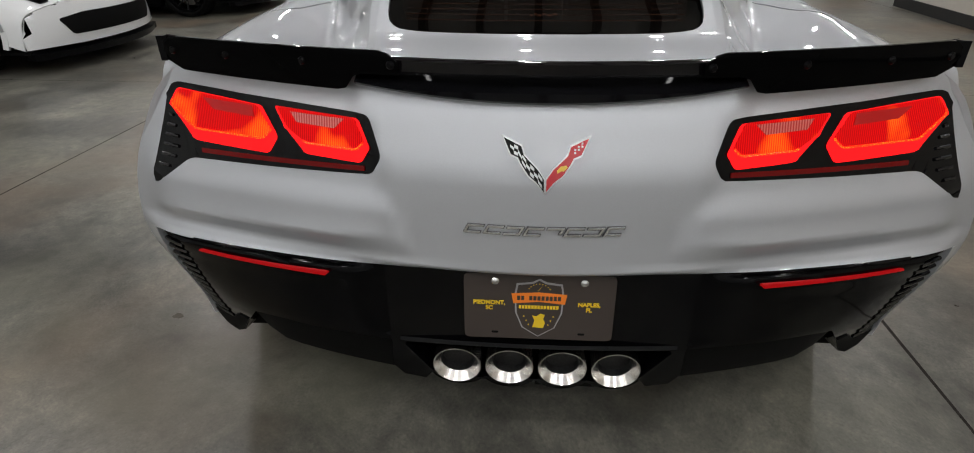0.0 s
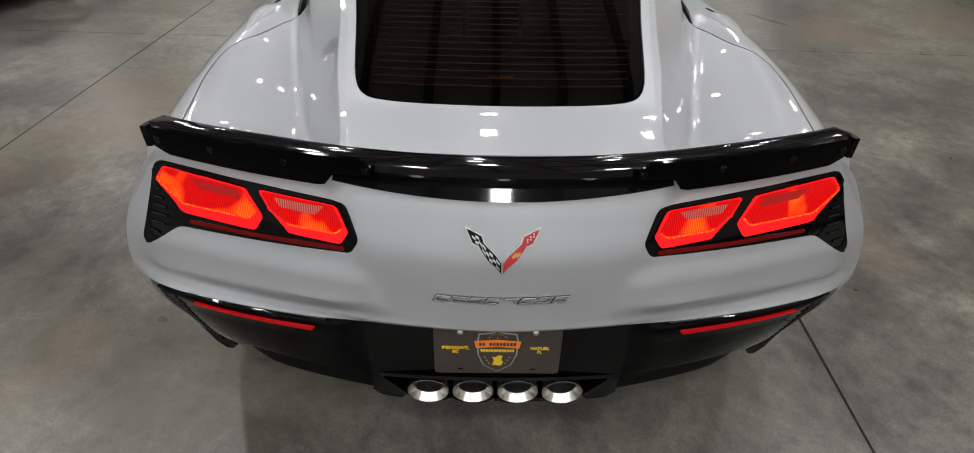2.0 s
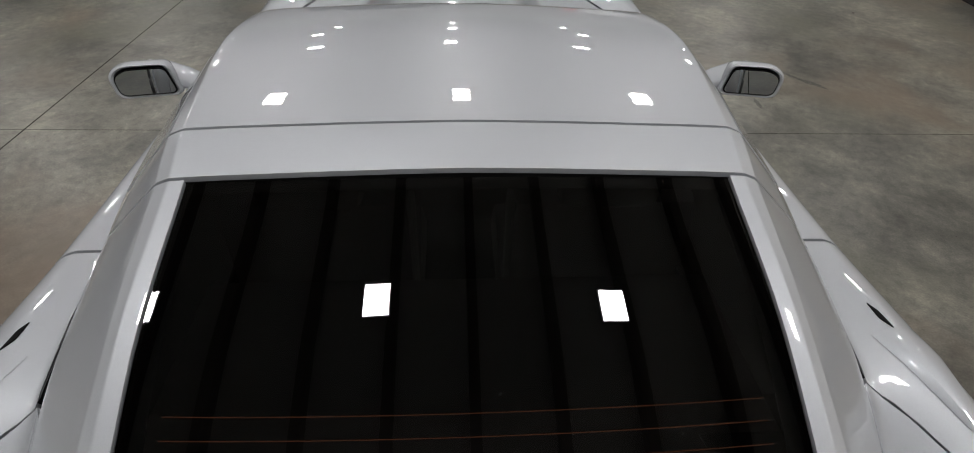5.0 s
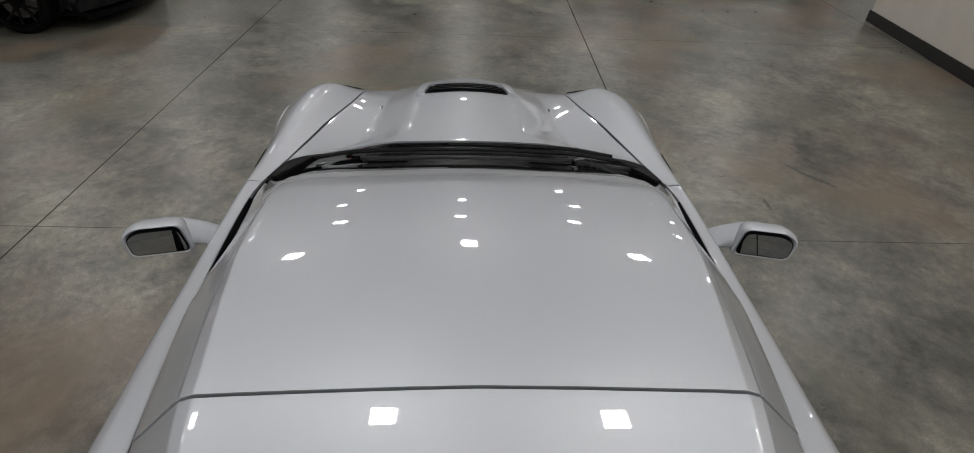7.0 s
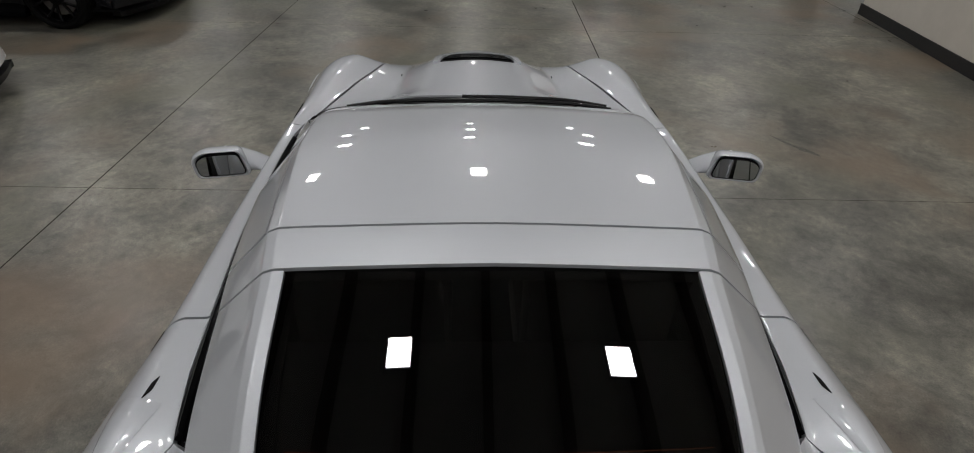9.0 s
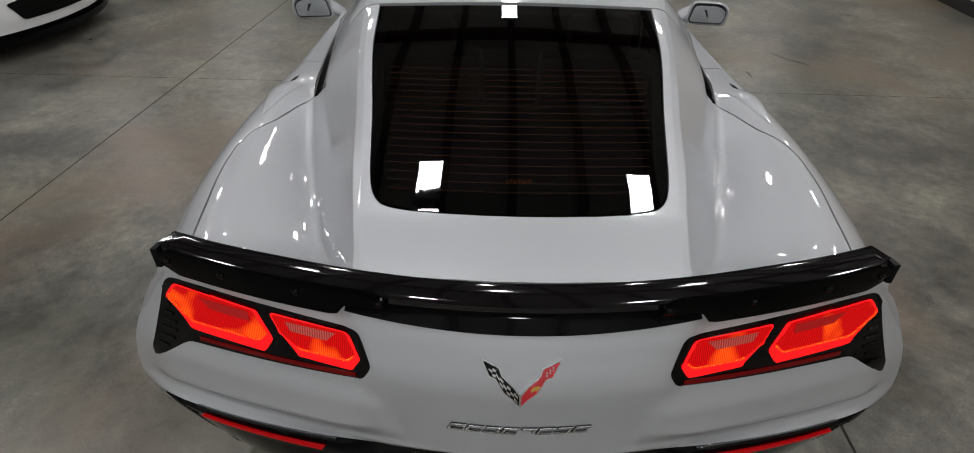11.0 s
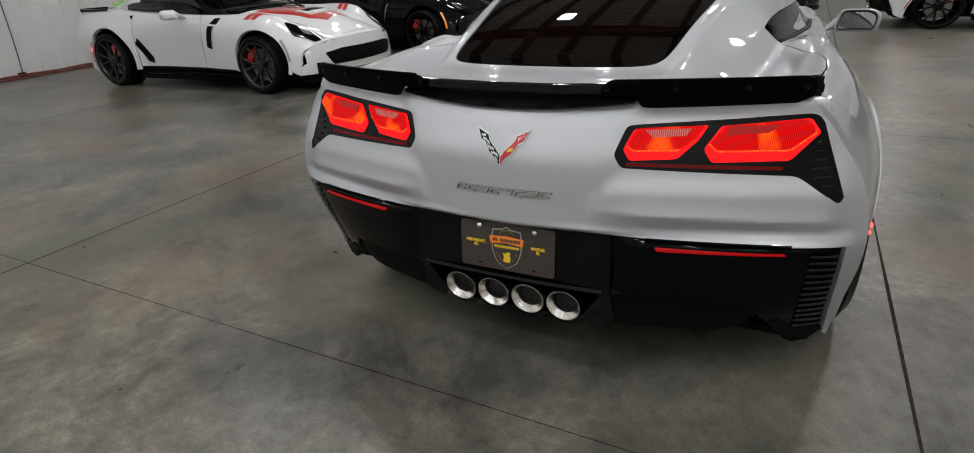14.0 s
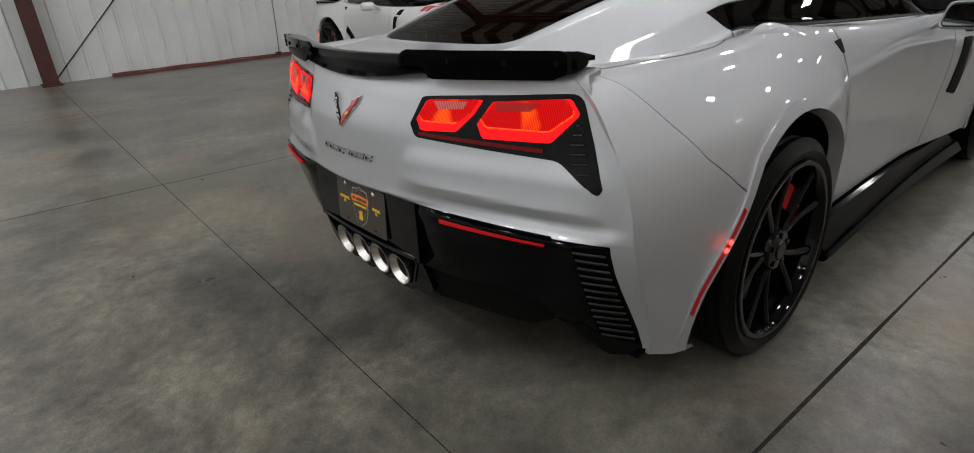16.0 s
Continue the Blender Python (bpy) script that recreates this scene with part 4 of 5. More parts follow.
def build_rear(ob, P):
    """Rear fascia, lamps, spoiler, badges, plate and exhausts."""
    low = lambda x: .588 - .010 * (abs(x) / .8) ** 2
    wide = edge_x(.58) + .001
    xs = [wide - 2 * wide * k / 28 for k in range(29)]
    top = [(x, .940 + .022 * (abs(x) / .84) ** 2 - (.0 if abs(x) > .25 else .012)) for x in (-.77, -.6, -.4, -.2, 0, .2, .4, .6, .77)]
    side = [(edge_x(z) + .001, z) for z in (.905, .88, .85, .82, .78, .74, .70, .65)]
    panel("rear_bumper", [(-x, z) for x, z in reversed(side)] + top + side + [(x, low(x)) for x in xs], fascia, (.03, .009), P, ob)
    for s in (1, -1):
        lowp = [(x, low(x) - .003) for x in np.linspace(.300, .874, 14)] + [(.876, .568), (.803, .568), (.800, .40), (.798, .252), (.882, .252), (.884, .238), (.852, .205), (.810, .196), (.785, .210), (.735, .285), (.675, .364), (.60, .372), (.50, .375), (.40, .381), (.34, .384), (.300, .39)]
        panel("lower_bumper", mirrored_x(lowp, s), fascia, (.04, .02), BUMPERBLACK, ob, off=-.006, thick=.07, label="gloss black lower bumper half")
        panel("foot", mirrored_x([(.800, .262), (.884, .246), (.884, .236), (.852, .206), (.812, .197), (.787, .212), (.737, .287), (.76, .30)], s), fascia, (.03, .02), UNDER, ob, off=-.003, thick=.004)
        bm = bmesh.new()
        rows = []
        for k in range(10):
            x = .30 + .42 * k / 9
            y = float(fascia_point(np.array([x]), np.array([.38]))[0, 1])
            z = .258 + .07 * max(0, (x - .60) / .12) ** 2
            rows.append([(s * x, y + .02, .400), (s * x, y + .045, z + .03), (s * x, y + .06, z), (s * x, y + .20, z - .02), (s * x, y + .20, .40)])
        ribbon(bm, rows)
        part("undertray", bm, UNDER, ob, "matt black undertray")
        strip = [(.878, low(.86) - .003), (edge_x(.58), .58), (edge_x(.50), .50), (edge_x(.40), .40), (edge_x(.30), .30), (edge_x(.235), .235), (edge_x(.235) - .014, .235), (.883, .40)]
        panel("bumper_edge", mirrored_x(strip, s), fascia, (.05, .05), P, ob, thick=.03)
    bm = bmesh.new()
    ribbon(bm, [[(x, .026, .585), (x, .022, .395), (x, .05, .395), (x, .05, .60)] for x in (-.312, -.15, 0, .15, .312)])
    part("plate_recess", bm, GLOSS, ob)
    for s in (1, -1):
        hp = round_poly([(.303, .808), (.328, .878), (.770, .908), (.852, .700), (.838, .690), (.738, .757), (.322, .773)], [.01, .012, .03, .01, .01, .02, .01])
        lamp = panel("tail_lamp", mirrored_x(hp, s), fascia, (.03, .03), GLOSS, ob, off=.004, thick=.02, rim=.004, label="black lamp housing with two lit red lenses")
        inner = round_poly([(.323, .820), (.345, .869), (.521, .879), (.500, .842), (.456, .798), (.342, .792)], .008)
        outer = round_poly([(.516, .822), (.550, .877), (.747, .895), (.773, .862), (.714, .795), (.538, .790)], .008)
        for nm, poly in (("inner_lens", inner), ("outer_lens", outer)):
            g = panel(nm, mirrored_x(poly, s), fascia, (.02, .02), GUIDE, lamp, off=.009, thick=.012, rim=.003, label="glowing red lens")
            cx, cz = sum(q[0] for q in poly) / len(poly), sum(q[1] for q in poly) / len(poly)
            core = [(cx + (q[0] - cx) * .92, cz + .004 + (q[1] - cz) * (.90 if q[1] > cz else .55)) for q in poly]
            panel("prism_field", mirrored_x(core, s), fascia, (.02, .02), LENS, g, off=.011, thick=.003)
            row = [q for q in core if q[1] < cz + (.03 if q[0] > cx and nm == "outer_lens" else -.004)]
            row.sort(key=lambda q: math.atan2(q[1] - cz - .03, q[0] - cx))
            pts, nn = fascia(np.array([q[0] for q in row]) * s, np.array([q[1] for q in row]))
            bm = bmesh.new()
            sweep(bm, pts + nn * .0115, .0022, 6)
            part("prism_band", bm, LENSROW, g)
        for poly, glassy in (([(.372, .866), (.482, .871), (.470, .853), (.392, .848)], CLEARLENS), ([(.566, .875), (.681, .881), (.655, .861), (.562, .855)], REVERSERED)):
            panel("reverse_lens", mirrored_x(poly, s), fascia, (.02, .02), glassy, lamp, off=.0125, thick=.004, label="clear ribbed reversing lens")
        panel("lower_strip", mirrored_x([(.335, .779), (.70, .772), (.70, .781), (.335, .788)], s), fascia, (.03, .03), REDSTRIP, lamp, off=.007, thick=.003)
        for k in range(6):
            z = .838 - .021 * k
            x0 = .768 - .004 * k + .006 * max(0, k - 2) ** 1.8
            x1 = .770 + .394 * (.908 - z) - .021
            fascia_rod("vent_slat", [(x0, z), (x1, z + .002)], s, lamp, .0038, .004)
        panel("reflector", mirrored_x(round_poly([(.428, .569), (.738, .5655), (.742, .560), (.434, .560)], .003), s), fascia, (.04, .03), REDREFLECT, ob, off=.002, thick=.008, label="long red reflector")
        panel("reflector_hood", mirrored_x([(.40, .581), (.75, .577), (.75, .581), (.40, .585)], s), fascia, (.04, .03), GLOSS, ob, off=.010, thick=.02)
        grid = panel("side_vent", mirrored_x([(.792, .574), (.896, .574), (.900, .245), (.790, .240)], s), fascia, (.03, .03), UNDER, ob, off=-.016, thick=.01)
        for k in range(13):
            z = .548 - .0235 * k
            fascia_rod("vent_slat", [(.802, z), (.868 + .0006 * k, z - .004)], s, grid, .0055, -.008)
        # side marker by the wheel arch
        ring = arch(REAR_AXLE, .030, 143, 176, 14) + arch(REAR_AXLE, .012, 176, 143, 14)
        mk = body_panel("side_marker", mirrored(ring, s), MARKERRED, ob, off=.0065, thick=.012, steps=(.03, .11))
        for a in (152.5, 155):
            y, u = arch(REAR_AXLE, .021, a, a, 1)[0]
            pt, nn = body_surface(np.array([y]), np.array([s * u]))
            bm = bmesh.new()
            bmesh.ops.create_uvsphere(bm, u_segments=10, v_segments=6, radius=.0072, matrix=Matrix.Translation(pt[0] + nn[0] * .007))
            part("led", bm, REDLED, mk, "lit red diode")
    spoiler(ob)
    emblem(ob)
    plate(ob)
    exhausts(ob)


def spoiler_line(x):
    """The spoiler's rear edge in plan."""
    return .052 + .247 * abs(x) ** 1.95


def ribbon(bm, rows, close=True):
    prev = None
    for pts in rows:
        ring = [bm.verts.new(p) for p in pts]
        if prev:
            for q in range(len(ring)):
                bm.faces.new((prev[q], prev[(q + 1) % len(ring)], ring[(q + 1) % len(ring)], ring[q]))
        else:
            bm.faces.new(ring)
        prev = ring
    bm.faces.new(prev)


def spoiler(ob):
    bm = bmesh.new()
    rows = []
    for k in range(49):
        x = -.752 + 1.504 * k / 48
        a = abs(x)
        y, z = spoiler_line(x), .978 + .016 * (a / .75) ** 2
        d = .068 - .010 * smooth_step(a, .45, .75)
        f = y + float(d) + .015
        rows.append([(x, y, z), (x, y + .012, z + .004), (x, f, z - .012), (x, f, z - .022), (x, y + .02, z - .020), (x, y + .002, z - .024)])
    ribbon(bm, rows)
    blade = part("spoiler", bm, WINGBLACK, ob, "gloss black rear spoiler")
    bm = bmesh.new()
    rows = []
    for k in range(25):
        x = -.345 + .69 * k / 24
        y = spoiler_line(x) - .006
        z1 = .958
        z0 = .936 - .026 * (1 - (x / .345) ** 2)
        zm = (z0 + z1) / 2 + .004
        rows.append([(x, y + .002, z1), (x, y + .020, zm), (x, y - .004, z0 + .005), (x, y + .003, z0), (x, y + .05, z0 + .006), (x, y + .05, z1)])
    ribbon(bm, rows)
    part("lip", bm, CARBON, blade, "carbon-weave lip")
    for s in (1, -1):
        bm = bmesh.new()
        rows = []
        for k in range(31):
            x = .262 + (.762 - .262) * k / 30
            t = k / 30
            y = spoiler_line(x) - .012
            zt = .997 + .004 * t
            if x < .285:
                zt -= .018 * (.285 - x) / .023
            zt -= .022 * max(0, t - .93) / .07
            zb = .922 + .016 * t + .022 * max(0, t - .90) / .10
            if x < .365:
                zb = .960 - .004 - (.028) * float(smooth_step(x, .338, .365))
            rows.append([(s * x, y, zt), (s * x, y - .002, (zt + zb) / 2), (s * x, y + .004, zb), (s * x, y + .011, zb + .001), (s * x, y + .007, (zt + zb) / 2), (s * x, y + .008, zt)])
        ribbon(bm, rows)
        w = part("wicker", bm, SILL, blade, "bolted black wicker blade")
        for x in (.274, .44, .60, .725):
            bm = bmesh.new()
            lathe(bm, [(0, .004), (.005, .004), (.0075, .001), (.008, -.004)], 0, 12, Matrix.Translation((s * x, spoiler_line(x) - .014, .974)) @ pose(0, 0, 0, 0, 0, -90 + s * 20))
            part("bolt", bm, SATIN, w)
        bm = bmesh.new()
        x = .746
        y = spoiler_line(x)
        side = [(-.013, .952), (-.013, .999), (.012, .997), (.032, .990), (.046, .980), (.050, .971), (.044, .963), (.024, .956)]
        ribbon(bm, [[(s * (x + .004 * q - .05 * (dy + .013)), y + dy, z) for dy, z in side] for q in (0, 3)])
        part("end_plate", bm, SATIN, blade)


def on_fascia(name, poly, material, parent, off, thick=.004, s=1, label=""):
    return panel(name, mirrored_x(poly, s), fascia, (.03, .03), material, parent, off, thick, label)


def emblem(ob):
    """Crossed-flags badge as plain shapes."""
    outline = ((0, 0), (14, 18), (30, 30), (44, 50), (48, 58), (61, 63), (76, 98), (40, 82), (35, 66), (12, 44), (0, 27))
    wing = [(.00103 * a, .763 + .00099 * h) for a, h in outline]
    inset = ((2, 6), (14, 21.5), (29, 33), (42, 52), (47, 61), (59.5, 66), (72, 93), (42, 79), (37, 64.5), (13, 42), (2, 26))
    fill = [(.00103 * a, .763 + .00099 * h) for a, h in inset]
    e = None
    for s in (-1, 1):
        w = on_fascia("badge", wing, CHROME, e or ob, .006, .006, s, "chrome winged badge")
        e = e or w
        on_fascia("flag", fill, GLOSS if s < 0 else EMBLEMRED, w, .0085, .003, s)
        if s < 0:
            low = lambda a: float(np.interp(a, (3, 14, 28, 40, 46, 58, 68), (9, 24, 35, 53, 63, 68, 88)))
            high = lambda a: float(np.interp(a, (3, 14, 39, 44, 68), (26, 40, 63, 77, 88)))
            for i in range(8):
                for j in range(3):
                    if (i + j) % 2 == 0:
                        a, b = 5 + 7 * i, 12 + 7 * i
                        poly = [(q, low(q) + (high(q) - low(q)) * f) for q, f in ((a, j / 3), (b, j / 3), (b, (j + 1) / 3), (a, (j + 1) / 3))]
                        on_fascia("check", [(.00103 * q, .763 + .00099 * r) for q, r in poly], CHROME, w, .0095, .001, s)
        else:
            poly = [(20, 37), (27, 41), (30, 40), (37, 47), (34, 50), (29, 48), (26, 49), (19, 42)]
            on_fascia("cross", [(.00103 * q, .763 + .00099 * r) for q, r in poly], GOLD, w, .0095, .001, s)
            for k in range(6):
                a, h = 47 + 6 * (k % 3), 68 + 5 * (k % 3) + 5 * (k // 3)
                on_fascia("check", [(.00103 * q, .763 + .00099 * r) for q, r in ((a, h), (a + 3, h), (a + 3, h + 3), (a, h + 3))], CHROME, w, .0095, .001, s)
    # maker's script as slanted chrome bars
    first = None

    def bar(x0, x1, z0, z1):
        nonlocal first
        lean = lambda z: (z - .681) * .55
        poly = [(x0 + lean(z0), z0), (x1 + lean(z0), z0), (x1 + lean(z1), z1), (x0 + lean(z1), z1)]
        b = on_fascia("script_bar", poly, CHROME, first or ob, .006, .004)
        # dark plate offset below and right of the bar, drawn as its shadow
        on_fascia("script_bed", [(a + d, c + e) for (a, c), (d, e) in zip(poly, ((-.0009, -.0014), (.0012, -.0014), (.0012, .0003), (-.0009, .0003)))], GREYDARK, first or b, .0038, .003)
        if first is None:
            first = b
            b["label"] = "slanted chrome script bars"
    for k in range(8):
        x = -.148 + .0368 * k
        w = .031
        bar(x, x + w, .6945, .6985)
        if k != 4:
            bar(x, x + w, .6815, .6850)
        bar(x + (w - .0045 if k in (2, 4, 6) else 0), x + (w if k in (2, 4, 6) else .0045), .6850, .6945)


PLATE = pose(0, .018, .4985, -4, 0, 0)


def plate(ob):
    pl = flat_panel("licence_plate", round_poly([(-.1524, -.0762), (.1524, -.0762), (.1524, .0762), (-.1524, .0762)], .012), PLATEBG, ob, PLATE, .0, .003, "dark dealer plate with a shield print")
    shield = [(0, .068), (.014, .060), (.046, .056), (.050, .030), (.048, -.012), (.034, -.048), (0, -.070)]
    shield = shield + [(-x, z) for x, z in reversed(shield[1:-1])]
    inner = [(x * .93, z * .95 - .001) for x, z in shield]
    flat_panel("shield_outline", shield, GREYPRINT, pl, PLATE, .0006, .0005)
    flat_panel("shield", inner, PLATEBG, pl, PLATE, .0012, .0005)
    flat_panel("banner", [(-.056, .033), (-.052, .010), (0, .015), (.052, .010), (.056, .033), (0, .037)], ORANGE, pl, PLATE, .0018, .0005, "orange banner")
    for k in range(11):
        if k != 2:
            x = -.0445 + .0082 * k
            flat_panel("banner_bar", [(x, .0185), (x + .0062, .0185), (x + .0062, .0285), (x, .0285)], PLATEBG, pl, PLATE, .0024, .0005)
    for k in range(13):
        x = -.0405 + .0063 * k
        flat_panel("print_bar", [(x, -.002), (x + .0048, -.002), (x + .0048, .006), (x, .006)], YELLOW, pl, PLATE, .0018, .0005)
    crest = [(-.012, -.046), (.010, -.048), (.014, -.036), (.010, -.026), (.013, -.016), (.004, -.013), (-.004, -.020), (-.013, -.018), (-.008, -.030)]
    flat_panel("crest_print", crest, YELLOW, pl, PLATE, .0018, .0005)
    flat_panel("needle", [(-.003, .040), (.006, .052), (-.001, .041)], YELLOW, pl, PLATE, .0018, .0005)
    for k in range(9):
        a = radians(30 + 15 * k)
        x, z = .024 * math.cos(a), .034 + .022 * math.sin(a)
        flat_panel("tick", [(x - .001, z - .001), (x + .001, z - .001), (x + .001, z + .001), (x - .001, z + .001)], YELLOW, pl, PLATE, .0018, .0005)
    for s in (-1, 1):
        for k in range(3):
            x, z = s * (.020 + .005 * k), -.040 + .010 * k
            flat_panel("star", [(x - .0018, z), (x, z - .0018), (x + .0018, z), (x, z + .0018)], YELLOW, pl, PLATE, .0018, .0005)
        words("town_print", "PIEDMONT,\nSC" if s < 0 else "NAPLES,\nFL", .0125, YELLOW, pl, PLATE @ Matrix.Translation((s * .101, -.0012, .004)))
        bm = bmesh.new()
        lathe(bm, [(0, .006), (.005, .0055), (.008, .003), (.0085, 0)], 0, 14, PLATE @ Matrix.Translation((s * .089, 0, .061)) @ pose(0, 0, 0, 0, 0, -90))
        part("screw", bm, CHROME, pl, "chrome screw")
        flat_panel("slot", round_poly([(s * .089 - .007, -.064), (s * .089 + .007, -.064), (s * .089 + .007, -.059), (s * .089 - .007, -.059)], .002), UNDER, pl, PLATE, .0006, .0005)


def surround_point(x, z):
    x, z = np.asarray(x, float), np.asarray(z, float)
    return np.stack([x, .014 + .16 * x * x + .24 * (.40 - z), z], -1)


def surround(a, b):
    p, n = with_normals(surround_point, 1.0, .004)(a, b)
    return p, np.where(n[..., 1:2] > 0, -n, n)


def exhausts(ob):
    bm = bmesh.new()
    rows = []
    for x in np.linspace(-.30, .30, 13):
        k = 1 - (abs(x) / .30) ** 3
        y = .07 + .5 * x * x
        rows.append([(x, y + .05, .300 - .035 * k), (x, y + .02, .285 - .035 * k), (x, y + .03, .262 - .030 * k), (x, .16, .240 - .040 * k), (x, .40, .225 - .03 * k), (x, .40, .30)])
    ribbon(bm, rows)
    part("diffuser", bm, SATIN, ob)
    bm = bmesh.new()
    box(bm, -.33, .33, .16, .18, .24, .42)
    part("exhaust_recess", bm, UNDER, ob)
    outer = [(0, .412), (.312, .404), (.314, .385), (.322, .300), (.300, .268), (.25, .260)]
    for k in range(11):
        a = radians(-20 - 140 * k / 10)
        outer.append((.174 + .064 * math.cos(a), .302 + .052 * math.sin(a)))
    for k in range(11):
        a = radians(-20 - 140 * k / 10)
        outer.append((.058 + .062 * math.cos(a), .300 + .052 * math.sin(a)))
    opening = [(0, .276), (.205, .280), (.232, .300), (.283, .384), (.280, .392), (0, .398)]
    for s in (1, -1):
        sur = panel("exhaust_surround", mirrored_x(outer + [(0, .262)] + opening, s), surround, (.05, .04), GLOSS, ob, off=.0, thick=.09)
        edge = [(.207, .276), (.236, .296), (.290, .385), (.283, .400), (0, .404), (0, .400), (.279, .396), (.284, .386), (.231, .300), (.205, .280)]
        panel("bead", mirrored_x(edge, s), surround, (.05, .04), SKIRT, sur, off=.005, thick=.006)
    bm = bmesh.new()
    ribbon(bm, [[(x, .010 + .16 * x * x, .398), (x, .004 + .16 * x * x, .402), (x, .008 + .16 * x * x, .410), (x, .05, .410), (x, .05, .398)] for x in np.linspace(-.292, .292, 15)])
    part("recess_lip", bm, GLOSS, ob)
    for x in (-.174, -.058, .058, .174):
        bm = bmesh.new()
        m = Matrix.Translation((x, .045, .328)) @ pose(0, 0, 0, 0, 6, -90)
        lathe(bm, [(.045, -.09), (.052, -.02), (.0535, .012), (.0528, .0165), (.051, .017), (.0385, -.004)], 0, 40, m)
        t = part("exhaust_tip", bm, STEEL, ob, "polished steel exhaust tip")
        bm = bmesh.new()
        lathe(bm, [(.0, -.022), (.036, -.022), (.0386, -.004)], 0, 32, m)
        part("baffle", bm, BAFFLE, t, "dark perforated baffle")

# ---- the hall ----
X0, X1, Y0, Y1, H = -10.25, 13.0, -6.4, 27.0, 6.4
bm = bmesh.new()
box(bm, X0 - .3, X1 + .3, Y0 - .3, Y1 + .3, -.30, 0)
tagged(part("floor", bm, CONCRETE, None, smooth=False), "grey polished concrete floor with saw-cut joints", "floor", kind="structure")
def joint(x0, y0, x1, y1, w=.007):
    bm = bmesh.new()
    d = Vector((x1 - x0, y1 - y0, 0))
    n = Vector((-d.y, d.x, 0)).normalized() * w / 2
    steps = int(d.length / .5) + 1
    prev = None
    for k in range(steps + 1):
        p = Vector((x0, y0, 0)) + d * k / steps
        j = random.uniform(.75, 1.3)
        ring = [bm.verts.new(p + n * j + Vector((0, 0, .001))), bm.verts.new(p - n * j + Vector((0, 0, .001)))]
        if prev:
            bm.faces.new((prev[0], prev[1], ring[1], ring[0]))
        prev = ring
    tagged(part("floor_joint", bm, JOINT if w > .01 else FINEJOINT, None, smooth=False), "dark saw-cut joint in the concrete", "joint", "floor joints", "structure")
for x in (-6.45, -2.66, 1.155, 5.0, 8.8):
    joint(x + .033 * (Y0 + .1), Y0 + .1, x + .033 * 26.8, 26.8, .0108 if x == 1.155 else .008)
for y in (-3.85, -.13, 3.585, 7.43, 11.2, 15.0, 18.8, 22.6):
    joint(-10.2, y + .02 * 10.2, 12.9, y - .02 * 12.9, .0042)


def ribbed_wall(name, a, b, h, pitch=.30):
    """A wall of metal sheet with narrow upright ribs; its inner face is to the left of a to b."""
    a, b = Vector((*a, 0)), Vector((*b, 0))
    d = (b - a)
    L = d.length
    d.normalize()
    n = Vector((-d.y, d.x, 0))
    prof = []
    s = 0.0
    while s < L - pitch:
        prof += [(s, 0), (s + pitch - .06, 0), (s + pitch - .045, .028), (s + pitch - .015, .028)]
        s += pitch
    prof += [(L, 0), (L, -.15), (0, -.15)]
    bm = bmesh.new()
    lo = [bm.verts.new(a + d * u + n * v) for u, v in prof]
    hi = [bm.verts.new(a + d * u + n * v + Vector((0, 0, h))) for u, v in prof]
    for i in range(len(prof)):
        j = (i + 1) % len(prof)
        bm.faces.new((lo[i], lo[j], hi[j], hi[i]))
    return tagged(part(name, bm, WALLMETAL, None, smooth=False), "white ribbed sheet-metal wall", "wall", kind="structure")


ribbed_wall("wall_west", (X0, Y1), (X0, Y0), H)
# unseen wall, set close behind the car to bounce light onto its rear
ribbed_wall("wall_south", (X0, Y0), (X1, Y0), H)
ribbed_wall("wall_east", (X1, Y0), (X1, Y1), H)
ribbed_wall("wall_north", (X1, Y1), (X0, Y1), H)
bm = bmesh.new()
box(bm, X0 - .2, X1 + .2, Y0 - .2, Y1 + .2, H, H + .15)
tagged(part("ceiling", bm, CEILMETAL, None, smooth=False), "grey metal roof lining", "ceiling", kind="structure")
bm = bmesh.new()
box(bm, -.06, .06, Y0, Y1, H - .20, H - .004, .006)
beam = tagged(part("purlin", bm, PURLIN, None, smooth=False), "dark red steel roof purlin", "beam", "roof purlins", "structure")
beam.location.x = .17 - .94 * 11
for k in range(-10, 14):
    copy_thing(beam, Matrix.Translation((.17 + .94 * k, 0, 0)))
bm = bmesh.new()
box(bm, X0 + .05, X1 - .05, -.1, .1, H - .60, H - .224, .006)
rafter = tagged(part("rafter", bm, COLUMNRED, None, smooth=False), "dark red steel roof rafter", "beam", "roof rafters", "structure")
for y in (7.5, 15.0, 22.5):
    copy_thing(rafter, Matrix.Translation((0, y, 0)))


